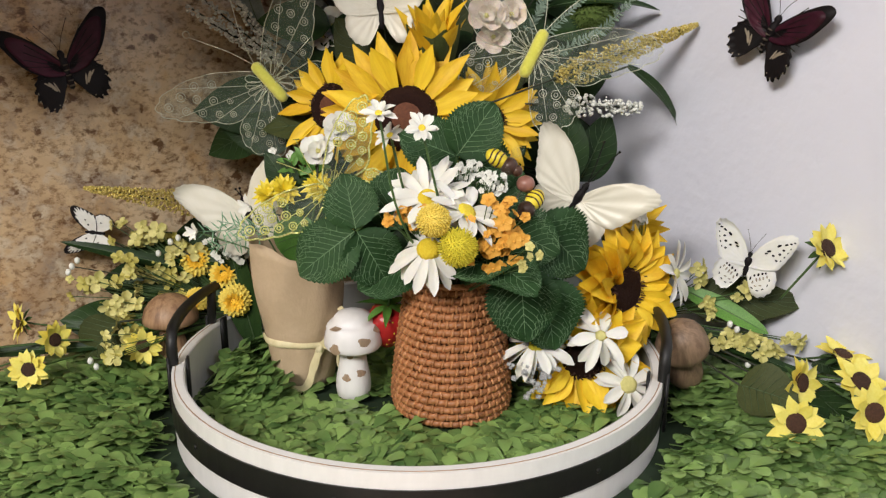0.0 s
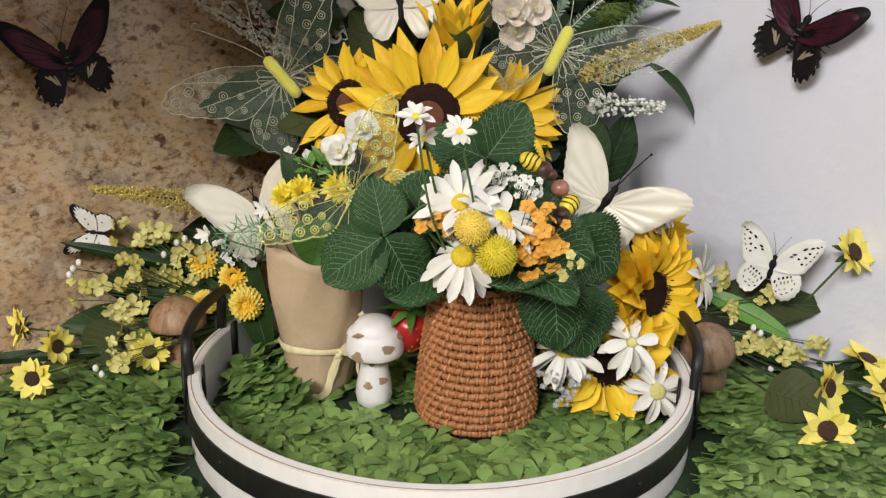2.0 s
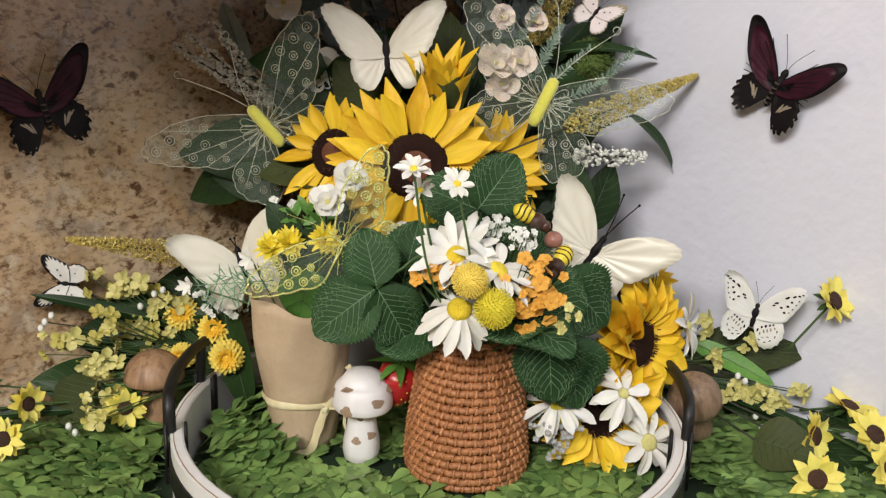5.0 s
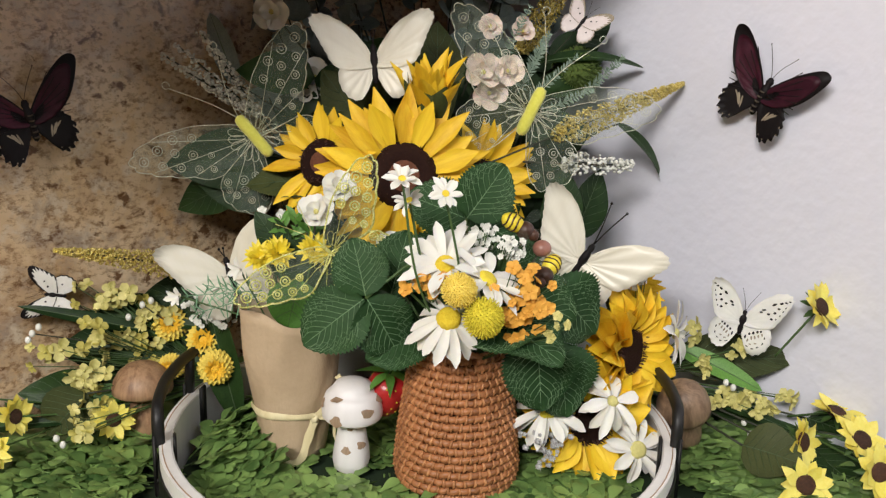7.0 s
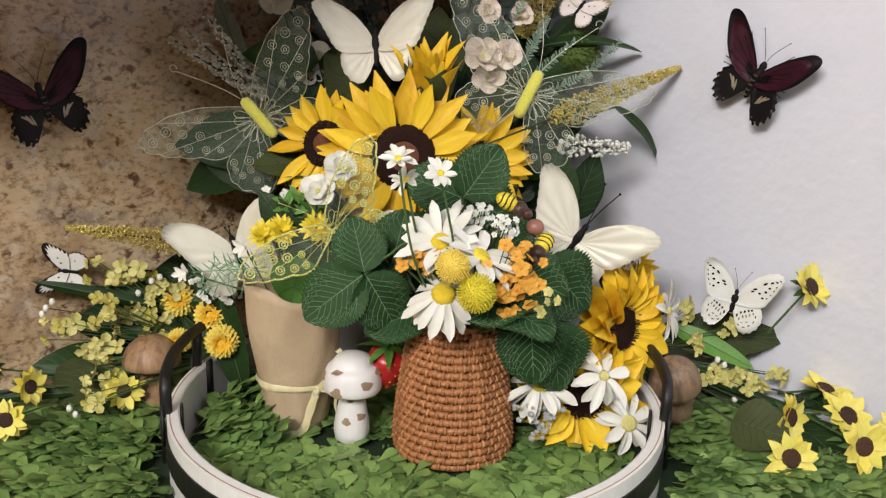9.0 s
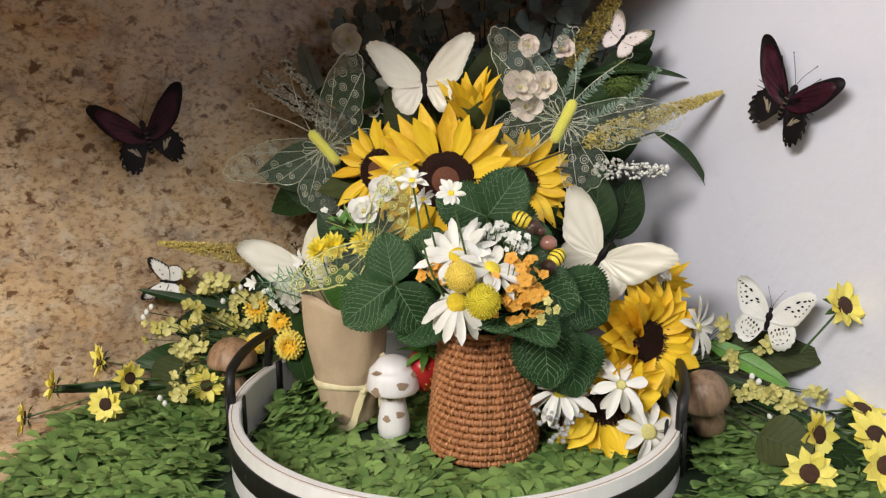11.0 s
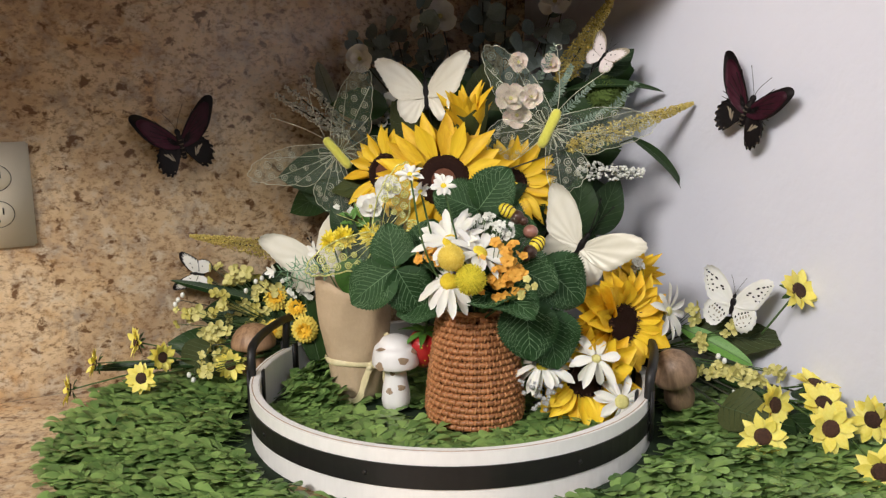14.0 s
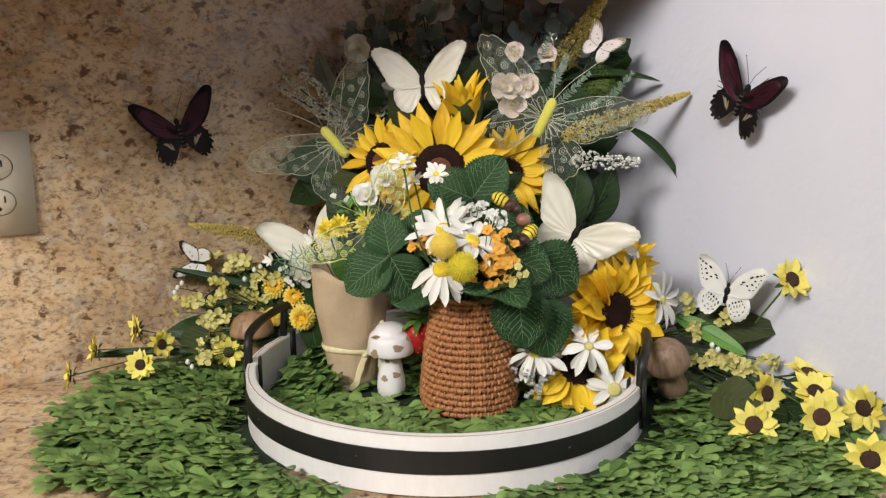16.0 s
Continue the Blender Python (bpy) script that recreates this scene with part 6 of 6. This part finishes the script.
# single leaves that stand out
BR = BACK_ROOT
for p, n, d, me, label, root in (
        ((0.004, 0.885, -0.045), (0.1, -0.95, 0.2), (0.05, 0.1, 1), OVAL_OLIVE, "large olive sunflower leaf behind the bud", BR),
        ((0.035, 0.865, -0.075), (0.1, -0.95, 0.1), (0.75, 0, 0.6), OVAL_OLIVE, "large olive sunflower leaf behind the flowers", BR),
        ((-0.060, 0.870, -0.060), (0.0, -0.95, 0.2), (-0.25, 0.1, 1), OVAL_OLIVE, "large olive sunflower leaf behind the cream butterfly", BR),
        ((-0.09, 0.83, -0.11), (0.0, -0.6, 0.8), (-0.9, -0.1, 0.05), OVAL_OLIVE, "olive sunflower leaf under the blooms", BR),
        ((0.115, 0.815, -0.165), (0.2, -0.95, 0.1), (0.15, 0.05, 1), OVAL, "large dark green leaf behind the cream butterfly", BR),
        ((0.135, 0.830, -0.165), (0.3, -0.9, 0.1), (0.45, 0.05, 0.9), OVAL, "large dark green leaf against the wall shade", BR),
        ((-0.183, 0.79, -0.325), (-0.2, -0.97, 0.1), (-0.25, 0.05, 1), BROAD_STRAP, "broad dark green strap leaf beside the wrapped pot", (-0.165, 0.80, 0.02)),
        ((-0.122, 0.735, -0.178), (0.0, -0.97, 0.15), (-0.25, -0.1, -1), ROUND_BRIGHT, "bright green rounded leaf over the paper rim", (-0.12, 0.75, 0.12)),
        ((-0.135, 0.765, -0.165), (0, -0.8, 0.5), (-0.5, 0, 0.8), OVAL_SMALL, "green leaf behind the small yellow flowers", (-0.13, 0.75, 0.11)),
        ((-0.088, 0.752, -0.185), (0, -0.9, 0.4), (-0.85, 0, 0.40), OVAL, "dark green leaf behind the sheer yellow-green butterfly", (-0.12, 0.75, 0.12)),
        ((-0.150, 0.876, -0.094), (-0.1, -0.95, 0.2), (-0.95, -0.1, -0.06), leaf_meshes(0.105, 0.060, 0.2, 0.15, 0.03, "leaf", 0.0, 14, LEAF_DARK, 6), "dark leaf in shade behind the sheer butterfly", BR),
        ((0.180, 0.850, -0.055), (0.55, -0.75, 0.5), (0.75, 0.20, -0.42), STRAP_ARCH, "arching dark green strap leaf before the white wall", BR),
        ((0.105, 0.885, 0.000), (0.0, -0.6, 0.8), (0.95, -0.05, 0.28), STRAP_ARCH, "arching dark green strap leaf by the moss ball", BR),
        ((0.15, 0.905, 0.02), (0.1, -0.95, 0.2), (0.7, 0, 0.6), OVAL_SMALL, "dark green leaf behind the small pink butterfly", BR),
        ((0.235, 0.795, -0.275), (-0.2, -0.85, 0.45), (0.93, -0.38, 0.12), leaf_meshes(0.118, 0.046, 0.2, 0.12, 0.02, "leaf", 0.03, 18, LEAF_OLIVE, 8), "broad toothed olive green leaf under the spotted butterfly", ROOT_R),
        ((0.235, 0.785, -0.262), (-0.3, -0.75, 0.6), (0.75, -0.55, -0.25), STRAP_BRIGHT, "bright green strap leaf over the blossoms", ROOT_R),
        ((0.215, 0.78, -0.290), (-0.2, -0.8, 0.6), (0.85, -0.45, -0.2), STRAP, "long dark green strap leaf along the garland", ROOT_R),
        ((0.225, 0.78, -0.315), (-0.2, -0.6, 0.8), (0.9, -0.4, -0.02), STRAP, "long dark green strap leaf along the garland", ROOT_R),
        ((0.262, 0.690, -0.318), (-0.1, -0.75, 0.65), (0.55, -0.55, 0.05), ROUND_OLIVE, "rounded olive green leaf on the garland", ROOT_R),
        ((0.325, 0.70, -0.325), (0.0, -0.5, 0.85), (0.35, -0.85, -0.12), OVAL, "dark green leaf under the small sunflowers", ROOT_R),
        ((0.300, 0.70, -0.325), (0.0, -0.5, 0.85), (0.2, -0.9, -0.1), OVAL, "dark green leaf under the small sunflowers", ROOT_R),
        ((0.345, 0.735, -0.315), (0.0, -0.5, 0.85), (0.4, -0.7, 0.1), OVAL_SMALL, "dark green leaf by the white wall", ROOT_R),
        ((-0.250, 0.835, -0.262), (0.1, -0.8, 0.6), (-0.9, -0.2, 0.32), STRAP, "long dark green strap leaf on the garland", ROOT_L),
        ((-0.205, 0.82, -0.285), (0.1, -0.8, 0.6), (-0.95, 0.0, 0.12), STRAP, "long dark green strap leaf on the garland", ROOT_L),
        ((-0.215, 0.825, -0.25), (0.1, -0.8, 0.6), (-0.85, 0.1, 0.1), STRAP, "long dark green strap leaf on the garland", ROOT_L),
        ((-0.30, 0.80, -0.305), (0.1, -0.9, 0.4), (-0.9, -0.3, 0.15), OVAL, "broad dark green leaf on the garland", ROOT_L),
        ((-0.265, 0.80, -0.30), (0.1, -0.8, 0.6), (-0.85, -0.25, -0.05), STRAP_BRIGHT, "green strap leaf on the garland", ROOT_L),
        ((-0.33, 0.775, -0.32), (0.0, -0.7, 0.7), (-0.9, -0.2, 0.05), STRAP, "long dark green strap leaf along the counter", ROOT_L),
        ((-0.312, 0.778, -0.295), (0.0, -0.9, 0.3), (-0.5, -0.2, -0.5), ROUND_OLIVE, "small olive leaf hanging on the garland", ROOT_L),
        ((-0.185, 0.90, -0.12), (-0.1, -0.95, 0.2), (-0.75, 0, -0.35), OVAL, "dark leaf in shade behind the sheer butterfly", BR),
        ((-0.150, 0.865, -0.128), (-0.1, -0.95, 0.2), (-0.95, 0, 0.10), OVAL, "dark leaf in shade behind the sheer butterfly", BR),
        ((-0.130, 0.885, -0.110), (-0.1, -0.95, 0.2), (-0.9, 0, -0.15), OVAL, "dark leaf in shade behind the sunflowers", BR),
        ((-0.205, 0.848, -0.225), (0.1, -0.9, 0.4), (-0.95, 0, 0.0), OVAL, "dark green leaf under the blossom sprays", ROOT_L),
        ((-0.255, 0.848, -0.240), (0.1, -0.9, 0.4), (-0.9, 0, -0.2), OVAL, "dark green leaf under the blossom sprays", ROOT_L),
        ((-0.225, 0.842, -0.268), (0.1, -0.9, 0.4), (-0.95, 0, 0.05), OVAL, "dark green leaf under the blossom sprays", ROOT_L),
        ((-0.280, 0.838, -0.272), (0.1, -0.9, 0.4), (-0.95, -0.1, 0.0), OVAL, "dark green leaf under the blossom sprays", ROOT_L),
        ((-0.245, 0.830, -0.300), (0.1, -0.9, 0.4), (-0.95, -0.1, -0.05), OVAL, "dark green leaf under the blossom sprays", ROOT_L),
        ((-0.055, 0.858, -0.078), (0.0, -0.95, 0.2), (-0.65, 0.0, 0.9), OVAL_OLIVE, "large olive sunflower leaf above the blooms", BR),
        ((0.012, 0.850, -0.095), (0.1, -0.95, 0.2), (0.75, 0, 0.75), OVAL_OLIVE, "large olive sunflower leaf above the blooms", BR),
        ((-0.195, 0.955, -0.03), (-0.1, -0.95, 0.2), (-0.35, 0, 0.95), leaf_meshes(0.075, 0.024, 0.2, 0.1, 0.02, "strap", 0, 12, LEAF_GREY, 0), "grey-green strap leaf in shade", BR)):
    single_leaf("single_leaf", p, n, d, me, label, root, True, "", DARK_STEM)


def backing_greenery():
    """Dark leafy stems that fill the arrangement behind the flowers."""
    rng = random.Random(9)
    for k in range(26):
        tip = Vector((rng.uniform(-0.12, 0.14), rng.uniform(0.87, 0.97), rng.uniform(0.14, 0.37)))
        if rng.random() < 0.3:
            tip = Vector((rng.uniform(-0.14, 0.12), rng.uniform(0.80, 0.87), rng.uniform(0.10, 0.24)))
        base = Vector((tip.x * 0.35, 0.90 + rng.uniform(-0.03, 0.05), 0.02))
        t = thing("leafy_stem", Matrix.Translation(base), "dark green leafy stem filling the back of the arrangement", "leafy stem", "leafy filler stems")
        path = bend([Vector((0, 0, 0)), (tip - base) * 0.55 + Vector((0, 0.01, 0)), tip - base], 6)
        piece("stem", mesh_of("stem", *tube(path, 0.0016, 5, 0.5), DARK_STEM), t)
        for i in range(3, len(path)):
            for s in (-1, 1):
                leaf_on(t, OVAL_SMALL if rng.random() < 0.8 else OVAL, path[i], (rng.uniform(-0.3, 0.3), -0.8, rng.uniform(0.1, 0.7)), (s * rng.uniform(0.5, 1), rng.uniform(-0.4, 0.3), rng.uniform(-0.2, 0.8)), False)


def eucalyptus():
    """Grey-green round-leaved stems in the shaded corner, up to the cabinet."""
    rng = random.Random(12)
    coin = [leaf_meshes(r, r * 0.95, 0.12, 0.1, 0.02, "round", 0, 8, LEAF_GREY, 0) for r in (0.016, 0.022, 0.028)]
    for k in range(20):
        tip = Vector((-0.22 + 0.36 * (k % 8) / 7 + rng.uniform(-0.015, 0.015), rng.uniform(0.95, 1.02), rng.uniform(0.40, 0.47)))
        base = Vector((tip.x * 0.3, 0.95, 0.06))
        t = thing("eucalyptus_stem", Matrix.Translation(base), "grey-green round-leaved eucalyptus stem in the dark corner", "eucalyptus stem", "eucalyptus stems")
        path = bend([Vector((0, 0, 0)), (tip - base) * 0.5 + Vector((0, 0.02, 0)), tip - base], 8)
        piece("stem", mesh_of("stem", *tube(path, 0.0016, 5, 0.5), DARK_STEM), t)
        for i in range(6, len(path)):
            for s in (-1, 1):
                if rng.random() < 0.95:
                    leaf_on(t, rng.choice(coin), path[i] + Vector((0, 0, rng.uniform(-0.012, 0.012))), (rng.uniform(-0.9, 0.9), -0.8, rng.uniform(-0.4, 0.9)), (s * rng.uniform(0.2, 1), rng.uniform(-0.8, 0.3), rng.uniform(-0.7, 0.8)), False)


backing_greenery()
eucalyptus()


def spike(name, base, tip, r, count, mat, label, category, seed, grain=0.0022, taper=0.15):
    """A tapering spike crowded with small grains."""
    rng = random.Random(seed)
    b, e = at(*base), at(*tip)
    d = e - b
    t = thing(name, Matrix.Translation(b), label, category, "spikes")
    side = d.orthogonal().normalized()
    other = d.cross(side).normalized()
    bits = []
    for i in range(count):
        s = (i + rng.random()) / count
        rr = r * (taper + (1 - taper) * (1 - s) ** 0.8) * (0.35 + 0.65 * min(1.0, s * 6)) * math.sqrt(rng.random())
        a = rng.uniform(0, 2 * math.pi)
        q = d * s + side * (rr * math.cos(a)) + other * (rr * math.sin(a))
        bits.append(moved(ball_mesh(grain * rng.uniform(0.6, 1.25), 5, 4, 0.8), Matrix.Translation(q)))
    tagged(piece("grain_coat", mesh_of("grain_coat", *joined(bits), mat), t), kind="stuff")
    piece("stem", mesh_of("stem", *tube([d * -0.5, Vector((0, 0, 0)), d * 0.95], 0.0009, 5), DARK_STEM), t)


spike("gold_spike", (0.105, 0.800, -0.062), (0.250, 0.868, -0.015), 0.017, 1300, GOLD, "gold glitter spike reaching to the white wall", "glitter spike", 1, 0.0014, 0.08)
spike("gold_spike", (0.095, 0.925, 0.010), (0.160, 0.930, 0.112), 0.019, 1300, GOLD, "gold glitter spike reaching up in the corner", "glitter spike", 2, 0.0015, 0.15)
spike("gold_spike", (-0.215, 0.825, -0.192), (-0.325, 0.762, -0.160), 0.016, 1250, GOLD, "gold glitter spike above the yellow blossoms", "glitter spike", 3, 0.0013, 0.08)
for k, tip in enumerate(((-0.255, 0.884, 0.000), (-0.243, 0.886, 0.010), (-0.220, 0.889, 0.022), (-0.236, 0.882, -0.014), (-0.206, 0.892, 0.004))):
    spike("berry_spray", (-0.168, 0.908, -0.058), tip, 0.0085, 110, BERRY_CREAM, "cream berry spray in front of the granite", "berry spray", 4 + k, 0.0019, 0.45)
spike("berry_spray", (0.115, 0.810, -0.088), (0.192, 0.835, -0.093), 0.013, 190, TINY_WHITE, "white berry spray against the white wall", "berry spray", 16, 0.0020, 0.4)


def fern(p, tip, n, mat, label, seed, leaf=0.012, slim=0.28):
    rng = random.Random(seed)
    b, d = at(*p), at(*tip) - at(*p)
    t = thing("fern_sprig", Matrix.Translation(b), label, "fern sprig", "fern sprigs")
    bits = [tube([Vector((0, 0, 0)), d * 0.5, d], 0.0007, 4, 0.5)]
    side = d.cross(Vector((0.2, -1, 0.2))).normalized()
    for i in range(n):
        s = 0.15 + 0.85 * i / n
        for sg in (-1, 1):
            dirn = d.normalized() * 0.6 + side * sg + Vector([rng.uniform(-0.6, 0.6) for _ in range(3)])
            bits.append(moved(blade(leaf * (1.15 - 0.6 * s), leaf * slim, 3, 0.1, 0.1), along(d * s, (0.1, -0.9, 0.3), dirn)))
    piece("fronds", mesh_of("fronds", *joined(bits), mat), t)


for i, (p, tip) in enumerate((((0.085, 0.86, -0.04), (0.135, 0.845, 0.01)), ((0.10, 0.86, -0.05), (0.15, 0.84, -0.02)), ((0.09, 0.87, -0.01), (0.11, 0.86, 0.03)), ((0.08, 0.86, -0.03), (0.105, 0.85, 0.02)), ((0.15, 0.88, -0.03), (0.185, 0.86, 0.01)), ((0.06, 0.87, -0.01), (0.09, 0.86, 0.055)))):
    fern(p, tip, 20, SAGE, "sage green feathery sprig", i, 0.0075)
for i, (p, tip) in enumerate((((-0.155, 0.76, -0.195), (-0.225, 0.76, -0.200)), ((-0.155, 0.76, -0.20), (-0.205, 0.755, -0.188)), ((-0.16, 0.76, -0.20), (-0.215, 0.755, -0.215)))):
    fern(p, tip, 8, MINT, "mint green needle sprig at the paper rim", 20 + i, 0.017, 0.09)
for i, (p, tip) in enumerate((((-0.13, 0.775, -0.165), (-0.125, 0.77, -0.125)), ((-0.13, 0.775, -0.165), (-0.14, 0.77, -0.13)), ((-0.12, 0.775, -0.165), (-0.11, 0.77, -0.125)))):
    fern(p, tip, 5, LEAF_BRIGHT, "small bright green leafy sprig", 30 + i, 0.020)
for p, sd in (((-0.225, 0.760, -0.200), 81), ((-0.172, 0.745, -0.172), 82)):
    bloom("white_bell", at(*p), (-0.5, -0.8, 0.2), [(6, 0.001, 50, 0)], DAISY_TINY, None, "small white bell flower on a green sprig", "flower", "white bells", stem=[(-0.15, 0.76, 0.13)], stem_r=0.0008, rng_seed=sd)


def moss_ball():
    t = thing("moss_ball", Matrix.Translation(at(0.150, 0.905, -0.008)), "round olive green moss ball in the arrangement", "moss ball")
    piece("tuft", mesh_of("tuft", *petal_ball(0.026, 1100, 0.008, 0.0006, MOSS, 4, 1.0, 0.8), MOSS), t)
    piece("stem", mesh_of("stem", *tube([(0, 0, 0), (-0.05, 0.02, -0.12), (-0.14, 0.03, -0.30)], 0.0014), DARK_STEM), t)


moss_ball()


def pearls(points, label, root):
    t = thing("white_buds", Matrix.Translation(at(*points[0])), label, "buds", "white buds")
    for q in points:
        piece("bud", mesh_of("bud", *ball_mesh(0.0028, 10, 7, 1.25), TINY_WHITE), t, Matrix.Translation(at(*q) - at(*points[0])))
    d = Vector(root) - at(*points[0])
    piece("stalk", mesh_of("stalk", *tube([Vector((0, 0, 0)), d * 0.5 + Vector((0, 0, 0.01)), d], 0.0006, 4), DARK_STEM), t)


pearls([(0.268, 0.745, -0.282), (0.274, 0.742, -0.286)], "two small white buds on a stalk", ROOT_R)
pearls([(0.285, 0.735, -0.318), (0.287, 0.725, -0.325)], "two small white buds on a stalk", ROOT_R)
pearls([(-0.362, 0.80, -0.246), (-0.366, 0.80, -0.252), (-0.356, 0.80, -0.240)], "small white buds on a stalk", ROOT_L)
pearls([(-0.270, 0.82, -0.226), (-0.262, 0.82, -0.222), (-0.283, 0.82, -0.238)], "small white buds on a stalk", ROOT_L)
pearls([(-0.325, 0.745, -0.328), (-0.330, 0.745, -0.322)], "small white buds on a stalk", ROOT_L)
